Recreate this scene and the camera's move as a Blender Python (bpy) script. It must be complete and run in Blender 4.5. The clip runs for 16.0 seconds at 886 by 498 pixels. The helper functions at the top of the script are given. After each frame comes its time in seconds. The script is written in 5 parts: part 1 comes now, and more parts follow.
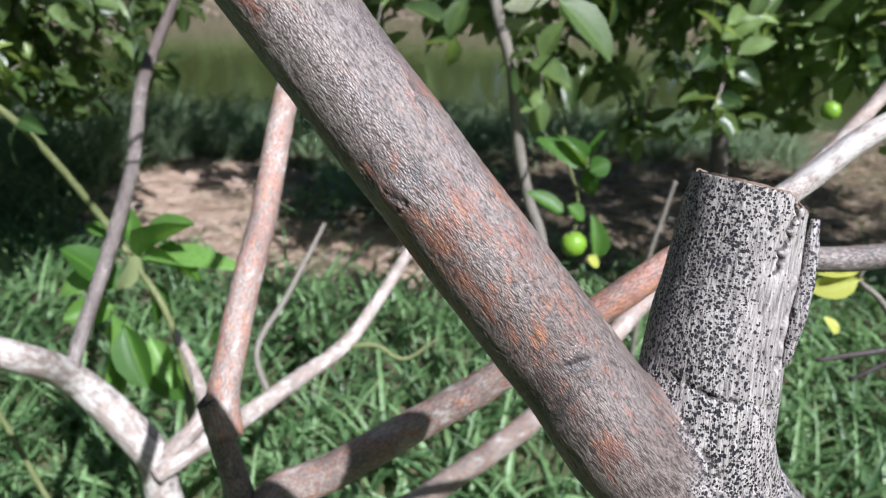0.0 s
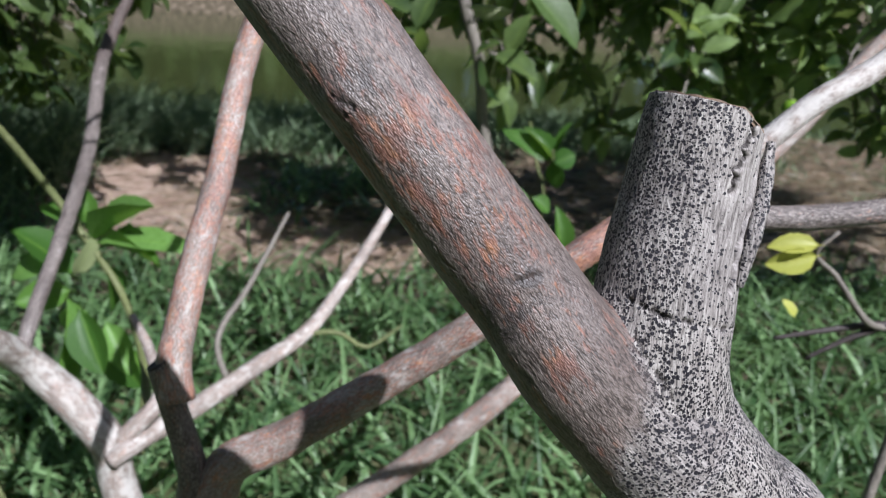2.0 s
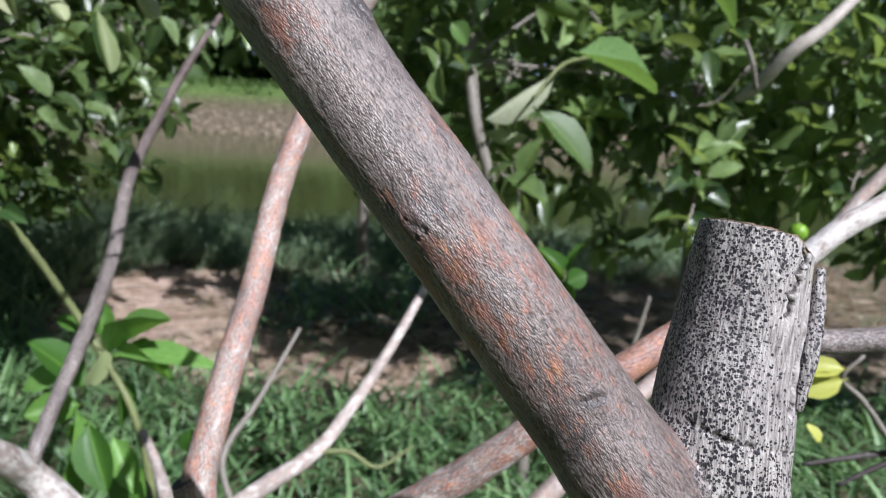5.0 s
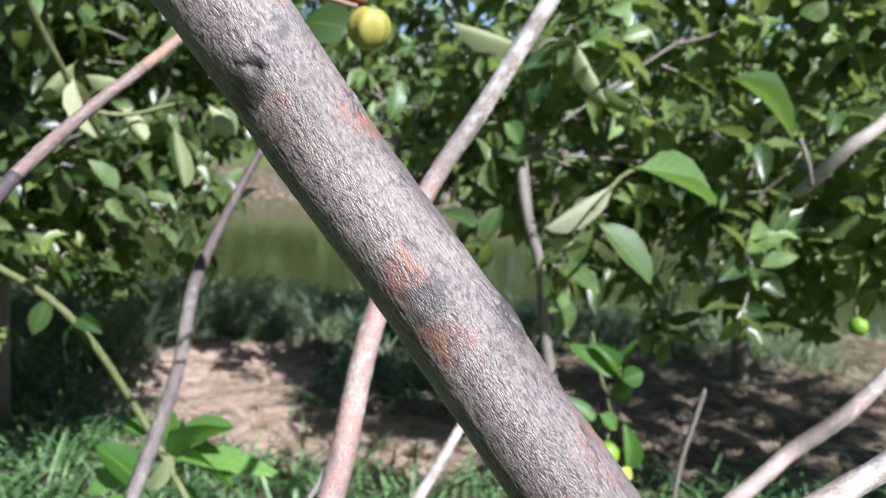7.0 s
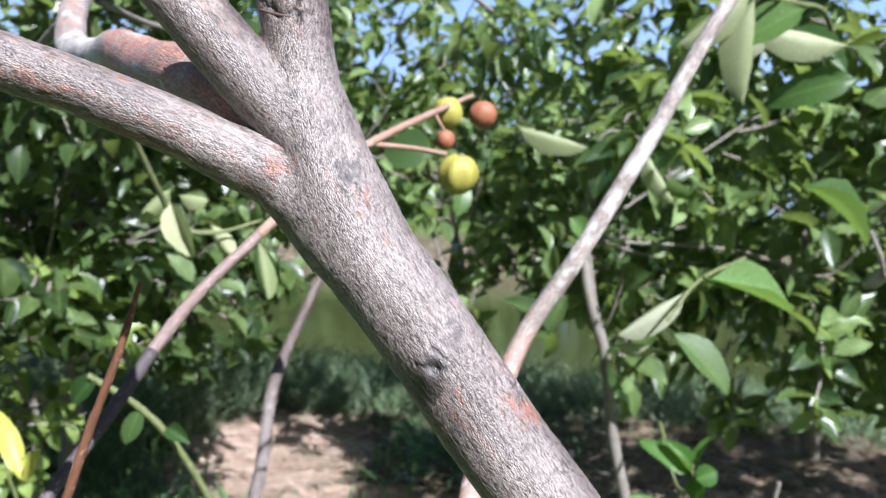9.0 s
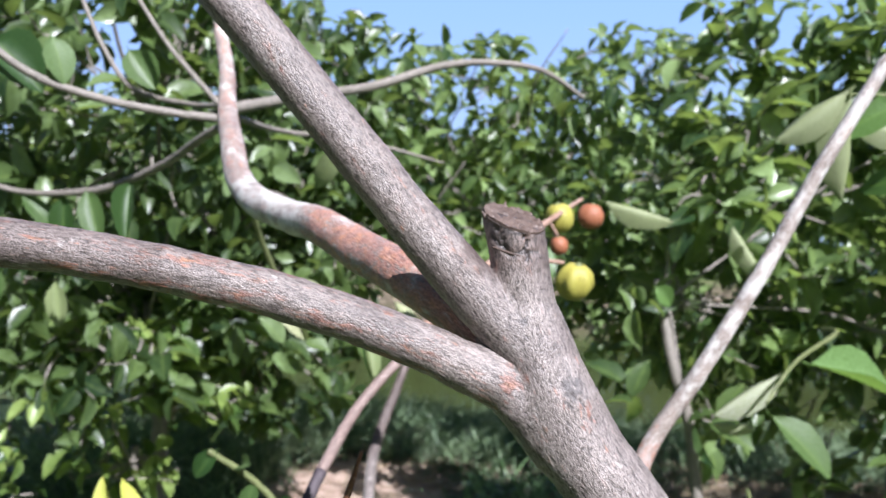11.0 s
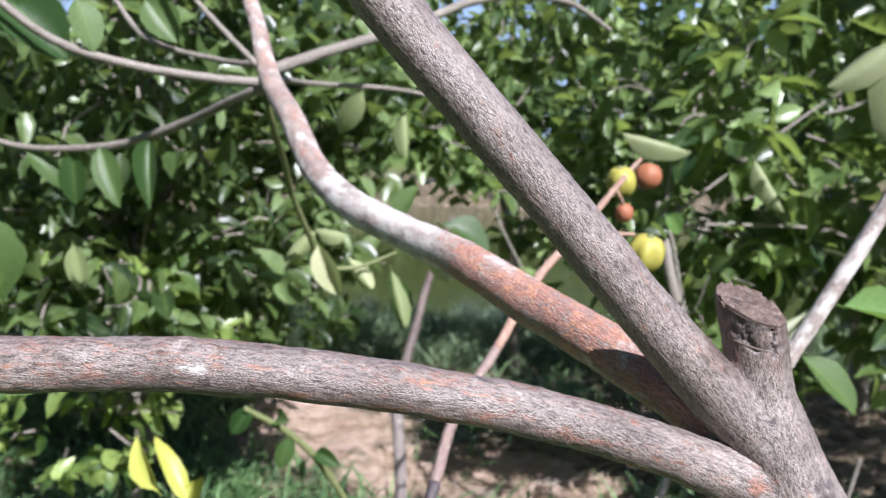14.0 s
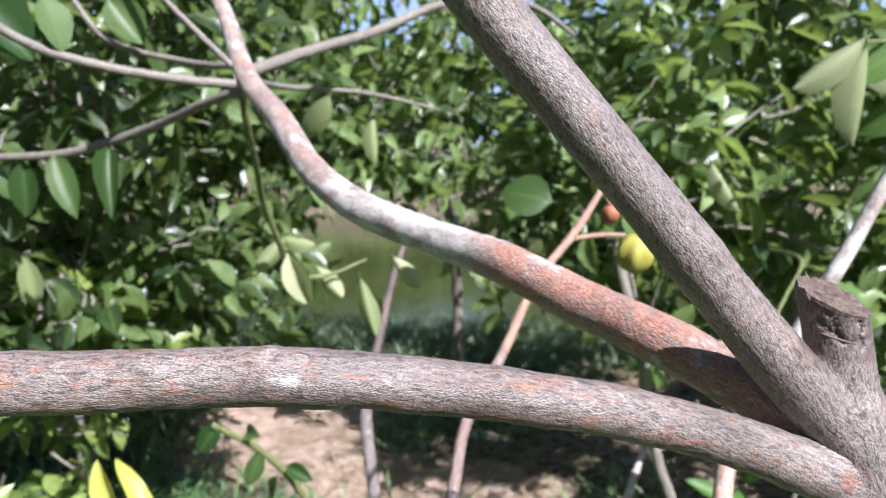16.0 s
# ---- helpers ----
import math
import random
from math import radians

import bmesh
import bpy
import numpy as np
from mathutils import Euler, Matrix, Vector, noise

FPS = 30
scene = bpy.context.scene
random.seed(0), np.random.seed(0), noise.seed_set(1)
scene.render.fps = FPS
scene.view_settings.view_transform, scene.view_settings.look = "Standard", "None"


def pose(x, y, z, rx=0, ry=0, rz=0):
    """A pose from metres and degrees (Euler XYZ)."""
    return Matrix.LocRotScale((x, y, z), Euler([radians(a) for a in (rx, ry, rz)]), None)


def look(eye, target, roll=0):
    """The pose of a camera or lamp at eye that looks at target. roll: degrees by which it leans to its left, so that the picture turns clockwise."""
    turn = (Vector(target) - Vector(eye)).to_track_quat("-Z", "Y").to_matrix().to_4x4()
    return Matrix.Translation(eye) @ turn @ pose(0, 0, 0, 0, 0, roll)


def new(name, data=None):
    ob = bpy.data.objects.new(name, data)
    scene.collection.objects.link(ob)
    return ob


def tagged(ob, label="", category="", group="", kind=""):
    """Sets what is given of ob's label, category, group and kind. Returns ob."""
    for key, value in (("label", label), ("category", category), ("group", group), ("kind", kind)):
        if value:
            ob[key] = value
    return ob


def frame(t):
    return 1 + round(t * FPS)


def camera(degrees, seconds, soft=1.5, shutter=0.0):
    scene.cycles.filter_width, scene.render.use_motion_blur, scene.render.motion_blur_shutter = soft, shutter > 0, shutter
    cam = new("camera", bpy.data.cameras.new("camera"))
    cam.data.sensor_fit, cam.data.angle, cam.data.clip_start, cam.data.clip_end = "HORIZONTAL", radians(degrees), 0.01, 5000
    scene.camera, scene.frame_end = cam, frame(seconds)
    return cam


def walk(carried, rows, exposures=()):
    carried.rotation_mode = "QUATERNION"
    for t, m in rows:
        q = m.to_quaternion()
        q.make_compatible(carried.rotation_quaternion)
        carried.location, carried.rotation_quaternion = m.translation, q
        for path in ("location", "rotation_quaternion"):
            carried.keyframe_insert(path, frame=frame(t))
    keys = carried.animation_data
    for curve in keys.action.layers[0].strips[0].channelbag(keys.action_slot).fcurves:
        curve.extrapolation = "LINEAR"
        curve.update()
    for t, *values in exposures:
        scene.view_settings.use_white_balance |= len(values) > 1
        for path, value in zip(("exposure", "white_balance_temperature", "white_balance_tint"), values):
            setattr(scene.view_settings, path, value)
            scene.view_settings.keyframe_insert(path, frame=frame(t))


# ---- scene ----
PATH = [
    (0, (0.093, 0.073, 1.239), (-0.009, 1.942, 0.534), 0.9),
    (0.5, (0.092, 0.075, 1.245), (-0.018, 1.937, 0.521), 1.2),
    (1, (0.09, 0.08, 1.244), (-0.001, 1.944, 0.523), 1.1),
    (1.5, (0.092, 0.077, 1.236), (0.016, 1.944, 0.521), 1.3),
    (2, (0.099, 0.071, 1.212), (0.08, 1.945, 0.515), 2.4),
    (2.5, (0.098, 0.063, 1.198), (0.098, 1.975, 0.611), 4.3),
    (3, (0.097, 0.06, 1.193), (0.104, 2.0, 0.706), 3.8),
    (5.5, (0.072, 0.065, 1.229), (0.004, 2.025, 0.836), 2.9),
    (6, (0.062, 0.061, 1.248), (-0.032, 2.027, 0.893), 2.9),
    (6.5, (0.055, 0.061, 1.267), (-0.064, 2.034, 0.96), 2.9),
    (7, (0.043, 0.062, 1.289), (-0.11, 2.039, 1.028), 2.8),
    (7.5, (0.034, 0.057, 1.308), (-0.151, 2.036, 1.088), 2.7),
    (8, (0.024, 0.049, 1.329), (-0.193, 2.029, 1.146), 2.6),
    (8.5, (0.015, 0.042, 1.352), (-0.232, 2.021, 1.197), 2.2),
    (9, (0.003, 0.034, 1.37), (-0.285, 2.01, 1.257), 2.0),
    (9.5, (-0.014, 0.017, 1.392), (-0.346, 1.989, 1.346), 1.9),
    (10, (-0.03, -0.004, 1.409), (-0.405, 1.961, 1.397), 1.6),
    (12.5, (-0.116, -0.044, 1.504), (-0.591, 1.893, 1.351), 2.0),
    (13, (-0.145, -0.041, 1.52), (-0.581, 1.894, 1.264), 1.6),
    (13.5, (-0.168, -0.027, 1.528), (-0.525, 1.919, 1.24), 1.3),
    (14, (-0.185, -0.018, 1.529), (-0.511, 1.935, 1.244), 0.6),
    (14.5, (-0.208, -0.007, 1.526), (-0.466, 1.957, 1.248), -0.1),
    (15, (-0.225, -0.001, 1.522), (-0.401, 1.973, 1.251), -0.1),
    (15.5, (-0.245, -0.005, 1.521), (-0.407, 1.969, 1.241), 0.1),
    (16, (-0.249, -0.009, 1.522), (-0.407, 1.967, 1.259), 0.1),
]
cam = camera(59.0, 16.0, soft=1.15)
cam.data.dof.use_dof = True
cam.data.dof.focus_distance = 0.248
cam.data.dof.aperture_fstop = 20.0
walk(cam, [(t, look(eye, target, roll)) for t, eye, target, roll in PATH],
     exposures=[(t, stops + 0.16, 5700 - 8 * min(t, 10) + (150 if t > 11 else 0), 13 + 0.15 * min(t, 10) + (1.5 if t > 11 else 0)) for t, stops in ((0.0, 0.62), (1.0, 0.21), (3.0, 0.27), (5.5, 0.56), (7.0, 0.86), (9.0, 1.05), (10.0, 1.05), (12.5, 0.74), (14.0, 0.92), (16.0, 1.04))])

# ---- world, sun, exposure ----
SUN_WAY = Vector((-0.443, 0.567, -0.695)).normalized()
world = bpy.data.worlds.new("sky")
scene.world = world
world.use_nodes = True
wn = world.node_tree.nodes
sky = wn.new("ShaderNodeTexSky")
sky.sky_type = 'NISHITA'
sky.sun_disc = False
sky.sun_elevation = math.asin(-SUN_WAY.z)
sky.sun_rotation = math.atan2(-SUN_WAY.x, -SUN_WAY.y)
sky.dust_density = 1.5
world.node_tree.links.new(sky.outputs[0], wn["Background"].inputs[0])
wn["Background"].inputs[1].default_value = 0.025
sun = new("sun", bpy.data.lights.new("sun", 'SUN'))
sun.data.energy = 5.0
sun.data.angle = radians(0.6)
sun.data.color = (1.0, 0.955, 0.90)
sun.rotation_mode = 'QUATERNION'
sun.rotation_quaternion = SUN_WAY.to_track_quat('-Z', 'Y')
sun.location = (3, -4, 6)


# ---- materials ----
class Mat:
    """A small builder of node materials."""

    def __init__(self, name):
        self.m = bpy.data.materials.new(name)
        self.m.use_nodes = True
        self.t = self.m.node_tree
        self.bsdf = self.t.nodes["Principled BSDF"]
        self.out = self.t.nodes["Material Output"]

    def node(self, kind, **inputs):
        n = self.t.nodes.new(kind)
        for k, v in inputs.items():
            self.put(n.inputs[k.replace("_", " ")], v)
        return n

    def put(self, socket, v):
        if isinstance(v, bpy.types.NodeSocket):
            self.t.links.new(v, socket)
        else:
            socket.default_value = v

    def noise(self, vec, scale, detail=3.0, rough=0.55):
        return self.node("ShaderNodeTexNoise", Vector=vec, Scale=scale, Detail=detail, Roughness=rough).outputs["Fac"]

    def scaled(self, vec, s):
        n = self.node("ShaderNodeMapping", Vector=vec)
        n.inputs["Scale"].default_value = s
        return n.outputs[0]

    def ramp(self, fac, stops):
        n = self.node("ShaderNodeValToRGB", Fac=fac)
        e = n.color_ramp.elements
        while len(e) < len(stops):
            e.new(0.5)
        for el, (p, c) in zip(e, stops):
            el.position = p
            el.color = (*c, 1) if len(c) == 3 else c
        return n.outputs[0]

    def mix(self, fac, a, b, blend='MIX'):
        n = self.t.nodes.new("ShaderNodeMix")
        n.data_type = 'RGBA'
        n.blend_type = blend
        self.put(n.inputs[0], fac)
        for i, v in ((6, a), (7, b)):
            self.put(n.inputs[i], (*v, 1) if isinstance(v, tuple) and len(v) == 3 else v)
        return n.outputs[2]

    def math(self, op, a, b=0.0, clamp=False):
        n = self.t.nodes.new("ShaderNodeMath")
        n.operation = op
        n.use_clamp = clamp
        self.put(n.inputs[0], a)
        self.put(n.inputs[1], b)
        return n.outputs[0]

    def smooth(self, v, lo, hi):
        n = self.t.nodes.new("ShaderNodeMapRange")
        n.interpolation_type = 'SMOOTHSTEP'
        self.put(n.inputs[0], v)
        n.inputs[1].default_value = lo
        n.inputs[2].default_value = hi
        return n.outputs[0]

    def bump(self, height, strength, distance, normal=None):
        n = self.node("ShaderNodeBump", Height=height, Strength=strength, Distance=distance)
        if normal:
            self.put(n.inputs["Normal"], normal)
        return n.outputs[0]

    def attr(self, name):
        n = self.t.nodes.new("ShaderNodeAttribute")
        n.attribute_name = name
        return n

    def done(self, color=None, rough=None, normal=None, spec=None):
        for k, v in (("Base Color", color), ("Roughness", rough), ("Normal", normal), ("Specular IOR Level", spec)):
            if v is not None:
                self.put(self.bsdf.inputs[k], (*v, 1) if isinstance(v, tuple) and len(v) == 3 else v)
        return self.m


def bark_material(name, dark, mid, light, carved=False, red=1.0):
    """Smooth young citrus bark: short lengthwise ridges, rust-red algae, dark scars, black specks and chalky crust by attribute."""
    k = Mat(name)
    vec = k.attr("grain").outputs["Vector"]

    def ridges(scale, long, bend, warp_scale):
        """Short ridges drawn out along the limb: their height and a random value for each."""
        warp = k.node("ShaderNodeTexNoise", Vector=k.scaled(vec, (1, 1, 0.45)), Scale=warp_scale, Detail=2.0)
        bent = k.node("ShaderNodeVectorMath")
        bent.operation = 'MULTIPLY_ADD'
        k.put(bent.inputs[0], warp.outputs["Color"])
        bent.inputs[1].default_value = (bend, bend, bend)
        k.put(bent.inputs[2], k.scaled(vec, (1, 1, long)))
        cell = k.node("ShaderNodeTexVoronoi", Vector=bent.outputs[0], Scale=scale)
        return k.math('SUBTRACT', 1.0, cell.outputs["Distance"]), k.node("ShaderNodeSeparateColor", Color=cell.outputs["Color"]).outputs[0]

    if carved:
        coarse, pick = k.attr("ridge").outputs["Fac"], k.attr("pick").outputs["Fac"]
    else:
        coarse, pick = ridges(1050.0, 0.34, 0.0012, 420.0)
    small, _ = ridges(2200.0, 0.40, 0.0006, 800.0)
    fine = k.noise(k.scaled(vec, (1, 1, 0.4)), 3000, 2, 0.5)
    mottle = k.noise(k.scaled(vec, (1, 1, 0.3)), 130, 4, 0.65)
    blotch = k.noise(k.scaled(vec, (1, 1, 0.6)), 30, 3, 0.55)
    fleck = k.math('ADD', k.math('MULTIPLY', coarse, 0.60), k.math('MULTIPLY', small, 0.40))
    tone = k.math('ADD', fleck, k.math('MULTIPLY', k.math('SUBTRACT', pick, 0.5), 0.16))
    col = k.ramp(tone, [(0.34, dark), (0.52, mid), (0.74, light)])
    col = k.mix(0.7, col, k.ramp(mottle, [(0.3, (0.55, 0.51, 0.49)), (0.52, (0.95, 0.93, 0.91)), (0.75, (1.3, 1.27, 1.24))]), 'MULTIPLY')
    col = k.mix(0.8, col, k.ramp(blotch, [(0.32, (0.62, 0.58, 0.57)), (0.68, (1.15, 1.14, 1.12))]), 'MULTIPLY')
    lichen = k.smooth(k.noise(k.scaled(vec, (1, 1, 0.5)), 190, 2, 0.4), 0.76, 0.79)
    col = k.mix(k.math('MULTIPLY', lichen, 0.35), col, (0.62, 0.60, 0.57))
    # thin brown-black film on limbs, also the darker upper end of the stick
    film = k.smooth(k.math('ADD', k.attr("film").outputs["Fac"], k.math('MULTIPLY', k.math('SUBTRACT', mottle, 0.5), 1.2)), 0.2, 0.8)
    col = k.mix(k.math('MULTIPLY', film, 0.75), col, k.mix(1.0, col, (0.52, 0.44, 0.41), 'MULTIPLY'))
    # rust-red algae film
    rust = k.math('ADD', k.attr("rust").outputs["Fac"], k.math('MULTIPLY', k.math('SUBTRACT', mottle, 0.5), 2.2))
    rust = k.math('ADD', rust, k.math('MULTIPLY', k.math('SUBTRACT', pick, 0.5), 0.75))
    rust = k.math('ADD', rust, k.math('MULTIPLY', k.math('SUBTRACT', k.noise(k.scaled(vec, (1, 1, 0.45)), 330, 3, 0.6), 0.52), 1.4))
    rustc = k.ramp(k.noise(k.scaled(vec, (1, 1, 0.6)), 180, 3), [(p, tuple(min(0.62, red * c) for c in q)) for p, q in ((0.3, (0.16, 0.085, 0.068)), (0.52, (0.245, 0.105, 0.072)), (0.75, (0.37, 0.16, 0.065)))])
    rustc = k.mix(0.8, rustc, k.ramp(fleck, [(0.3, (0.45, 0.45, 0.45)), (0.75, (1.3, 1.3, 1.3))]), 'MULTIPLY')
    col = k.mix(k.math('MULTIPLY', k.smooth(rust, 0.3, 0.85), 0.80), col, rustc)
    # chalky white crust
    pale = k.math('ADD', k.attr("pale").outputs["Fac"], k.math('MULTIPLY', k.math('SUBTRACT', k.noise(k.scaled(vec, (1, 1, 0.55)), 85, 6, 0.7), 0.5), 3.4))
    col = k.mix(k.math('MULTIPLY', k.smooth(pale, 0.38, 1.0), 0.85), col, (0.64, 0.61, 0.57))
    # old grey wood with round black specks
    old = k.smooth(k.math('ADD', k.attr("old").outputs["Fac"], k.math('MULTIPLY', k.math('SUBTRACT', mottle, 0.5), 1.3)), 0.3, 0.7)
    fibre = k.noise(k.scaled(vec, (1, 1, 0.13)), 950, 4, 0.62)
    grey = k.ramp(fibre, [(0.30, (0.10, 0.09, 0.085)), (0.45, (0.30, 0.275, 0.258)), (0.68, (0.55, 0.52, 0.49))])
    grey = k.mix(0.8, grey, k.ramp(blotch, [(0.35, (0.62, 0.59, 0.60)), (0.65, (1.12, 1.11, 1.09))]), 'MULTIPLY')
    crowd = k.math('ADD', k.attr("speck").outputs["Fac"], k.math('MULTIPLY', k.math('SUBTRACT', k.noise(k.scaled(vec, (1, 1, 0.5)), 120, 4, 0.6), 0.5), 1.5))
    dots = 0.0
    for scale, lo, hi, share in ((760.0, 0.28, 0.26, 1.0), (1350.0, 0.24, 0.28, 0.85)):
        wob = k.node("ShaderNodeVectorMath")
        wob.operation = 'MULTIPLY_ADD'
        k.put(wob.inputs[0], k.node("ShaderNodeTexNoise", Vector=vec, Scale=1900.0).outputs["Color"])
        wob.inputs[1].default_value = (0.0004, 0.0004, 0.0004)
        k.put(wob.inputs[2], vec)
        vor = k.node("ShaderNodeTexVoronoi", Vector=wob.outputs[0], Scale=scale)
        sep = k.node("ShaderNodeSeparateColor", Color=vor.outputs["Color"])
        here = k.smooth(k.math('SUBTRACT', k.math('MULTIPLY', crowd, share), sep.outputs[0]), 0.0, 0.15)
        size = k.math('MULTIPLY', here, k.math('ADD', lo, k.math('MULTIPLY', sep.outputs[1], hi)))
        dots = k.math('MAXIMUM', dots, k.smooth(k.math('SUBTRACT', size, vor.outputs["Distance"]), -0.03, 0.06))
    grey = k.mix(dots, grey, (0.020, 0.018, 0.024))
    col = k.mix(old, col, grey)
    # dark grey scars
    scar = k.math('ADD', k.attr("scar").outputs["Fac"], k.math('MULTIPLY', k.math('SUBTRACT', k.noise(vec, 260, 3), 0.5), 1.6))
    col = k.mix(k.math('MULTIPLY', k.smooth(scar, 0.3, 0.75), 0.85), col, (0.055, 0.046, 0.044))
    h = k.math('ADD', fleck, k.math('MULTIPLY', fine, 0.15))
    h = k.math('MULTIPLY', h, k.math('SUBTRACT', 1.0, k.math('MULTIPLY', old, 0.7)))
    nrm = k.bump(k.math('ADD', k.math('MULTIPLY', small, 0.4) if carved else h, k.math('MULTIPLY', mottle, 0.5)), 0.9, 0.0007)
    nrm = k.bump(k.math('MULTIPLY', k.math('ADD', dots, k.math('MULTIPLY', fibre, 1.3)), old), 0.9, 0.0006, nrm)
    k.put(k.bsdf.inputs["Coat Weight"], k.math('MULTIPLY', 0.34, k.math('SUBTRACT', 1.0, old)))
    k.bsdf.inputs["Coat Roughness"].default_value = 0.38
    k.put(k.bsdf.inputs["Coat Normal"], nrm)
    return k.done(col, k.math('ADD', 0.40, k.math('MULTIPLY', mottle, 0.28)), nrm, 0.5)


def twig_material(name, a, b):
    k = Mat(name)
    vec = k.attr("grain").outputs["Vector"]
    n1 = k.noise(k.scaled(vec, (1, 1, 0.3)), 300, 4, 0.6)
    n2 = k.noise(k.scaled(vec, (1, 1, 0.5)), 40, 3)
    col = k.mix(n2, a, b)
    col = k.mix(0.6, col, k.ramp(n1, [(0.3, (0.5, 0.5, 0.5)), (0.7, (1.3, 1.3, 1.3))]), 'MULTIPLY')
    fleck = k.smooth(k.noise(k.scaled(vec, (1, 1, 0.6)), 420, 2, 0.5), 0.62, 0.70)
    col = k.mix(k.math('MULTIPLY', fleck, 0.45), col, tuple(min(0.6, 1.3 * c + 0.14) for c in b))
    return k.done(col, 0.6, k.bump(n1, 0.6, 0.0012), 0.4)


def leaf_material(name, deep, fresh, glow, per_object=False, rough=0.34, veins=True):
    """Waxy leaf: gloss over a body that lets sunlight through."""
    k = Mat(name)
    if per_object:
        rnd = k.node("ShaderNodeObjectInfo").outputs["Random"]
    else:
        rnd = k.node("ShaderNodeNewGeometry").outputs["Random Per Island"]
    tc = k.node("ShaderNodeTexCoord")
    n1 = k.noise(tc.outputs["Object"], 28, 3)
    n2 = k.noise(tc.outputs["Object"], 160, 3)
    fac = k.math('ADD', k.math('MULTIPLY', rnd, 0.85), k.math('MULTIPLY', k.math('SUBTRACT', n1, 0.5), 0.7), True)
    pale = tuple(min(0.6, c * 1.6 + 0.06) for c in fresh)
    col = k.ramp(fac, [(0.0, deep), (0.35, tuple(0.5 * (a + b) for a, b in zip(deep, fresh))), (0.62, fresh), (0.92, pale)])
    col = k.mix(0.5, col, k.ramp(n2, [(0.3, (0.7, 0.72, 0.6)), (0.7, (1.2, 1.2, 1.15))]), 'MULTIPLY')
    nrm = None
    if veins:
        uv = k.node("ShaderNodeUVMap").outputs[0]
        sep = k.node("ShaderNodeSeparateXYZ", Vector=uv)
        side = k.math('ABSOLUTE', k.math('SUBTRACT', sep.outputs[0], 0.5))
        rib = k.math('SUBTRACT', 1.0, k.smooth(side, 0.0, 0.05))
        wave = k.math('SINE', k.math('MULTIPLY', k.math('SUBTRACT', sep.outputs[1], k.math('MULTIPLY', side, 0.55)), 62.0))
        col = k.mix(k.math('MULTIPLY', rib, 0.28), col, glow)
        nrm = k.bump(k.math('ADD', k.math('MULTIPLY', wave, 0.10), k.math('MULTIPLY', rib, -0.8)), 0.25, 0.0015)
    k.done(col, k.math('ADD', rough, k.math('MULTIPLY', n2, 0.18)), nrm, 0.5)
    tr = k.node("ShaderNodeBsdfTranslucent", Color=k.mix(fac, tuple(0.6 * c for c in glow), glow))
    ms = k.node("ShaderNodeMixShader", Fac=0.36)
    k.t.links.new(k.bsdf.outputs[0], ms.inputs[1])
    k.t.links.new(tr.outputs[0], ms.inputs[2])
    k.t.links.new(ms.outputs[0], k.out.inputs[0])
    return k.m


def skin_material(name, a, b, blot, rough=0.42):
    k = Mat(name)
    tc = k.node("ShaderNodeTexCoord").outputs["Object"]
    n1, n2 = k.noise(tc, 60, 4, 0.6), k.noise(tc, 420, 3)
    col = k.mix(n1, a, b)
    col = k.mix(k.smooth(n2, 0.6, 0.72), col, blot)
    return k.done(col, rough, k.bump(n2, 0.4, 0.0008), 0.5)


def ground_material():
    k = Mat("earth_with_litter")
    g = k.node("ShaderNodeNewGeometry").outputs["Position"]
    n1, n2, n3, n4 = k.noise(g, 1.6, 4), k.noise(g, 9, 5, 0.6), k.noise(g, 60, 4, 0.6), k.noise(g, 230, 3)
    bare = k.attr("bare").outputs["Fac"]
    dirt = k.ramp(n2, [(0.3, (0.34, 0.235, 0.18)), (0.55, (0.50, 0.37, 0.295)), (0.75, (0.60, 0.48, 0.39))])
    soil = k.ramp(n2, [(0.3, (0.055, 0.045, 0.03)), (0.55, (0.12, 0.10, 0.065)), (0.75, (0.24, 0.19, 0.13))])
    mask = k.smooth(k.math('ADD', bare, k.math('MULTIPLY', k.math('SUBTRACT', n2, 0.5), 0.9)), 0.35, 0.65)
    col = k.mix(mask, soil, dirt)
    col = k.mix(0.6, col, k.ramp(n3, [(0.3, (0.55, 0.53, 0.5)), (0.7, (1.25, 1.25, 1.25))]), 'MULTIPLY')
    turf = k.attr("turf").outputs["Fac"]
    grass = k.ramp(n2, [(0.3, (0.05, 0.09, 0.02)), (0.7, (0.13, 0.19, 0.05))])
    col = k.mix(turf, col, grass)
    h = k.math('ADD', k.math('MULTIPLY', n3, 0.6), k.math('MULTIPLY', n4, 0.3))
    return k.done(col, 0.92, k.bump(h, 0.8, 0.02), 0.2)


def water_material():
    k = Mat("murky_canal_water")
    g = k.node("ShaderNodeNewGeometry").outputs["Position"]
    h = k.math('ADD', k.noise(k.scaled(g, (1.0, 0.35, 1)), 3.0, 3), k.math('MULTIPLY', k.noise(g, 14, 2), 0.25))
    shore = k.math('SUBTRACT', 1.0, k.smooth(k.node("ShaderNodeSeparateXYZ", Vector=g).outputs[1], 8.5, 12.0))
    h = k.math('ADD', h, k.math('MULTIPLY', shore, k.math('MULTIPLY', k.noise(k.scaled(g, (1.0, 0.6, 1)), 9.0, 3), 0.5)))
    col = k.mix(k.noise(g, 0.35, 3), (0.035, 0.045, 0.014), (0.065, 0.075, 0.026))
    return k.done(col, 0.08, k.bump(h, 0.22, 0.03), 0.5)


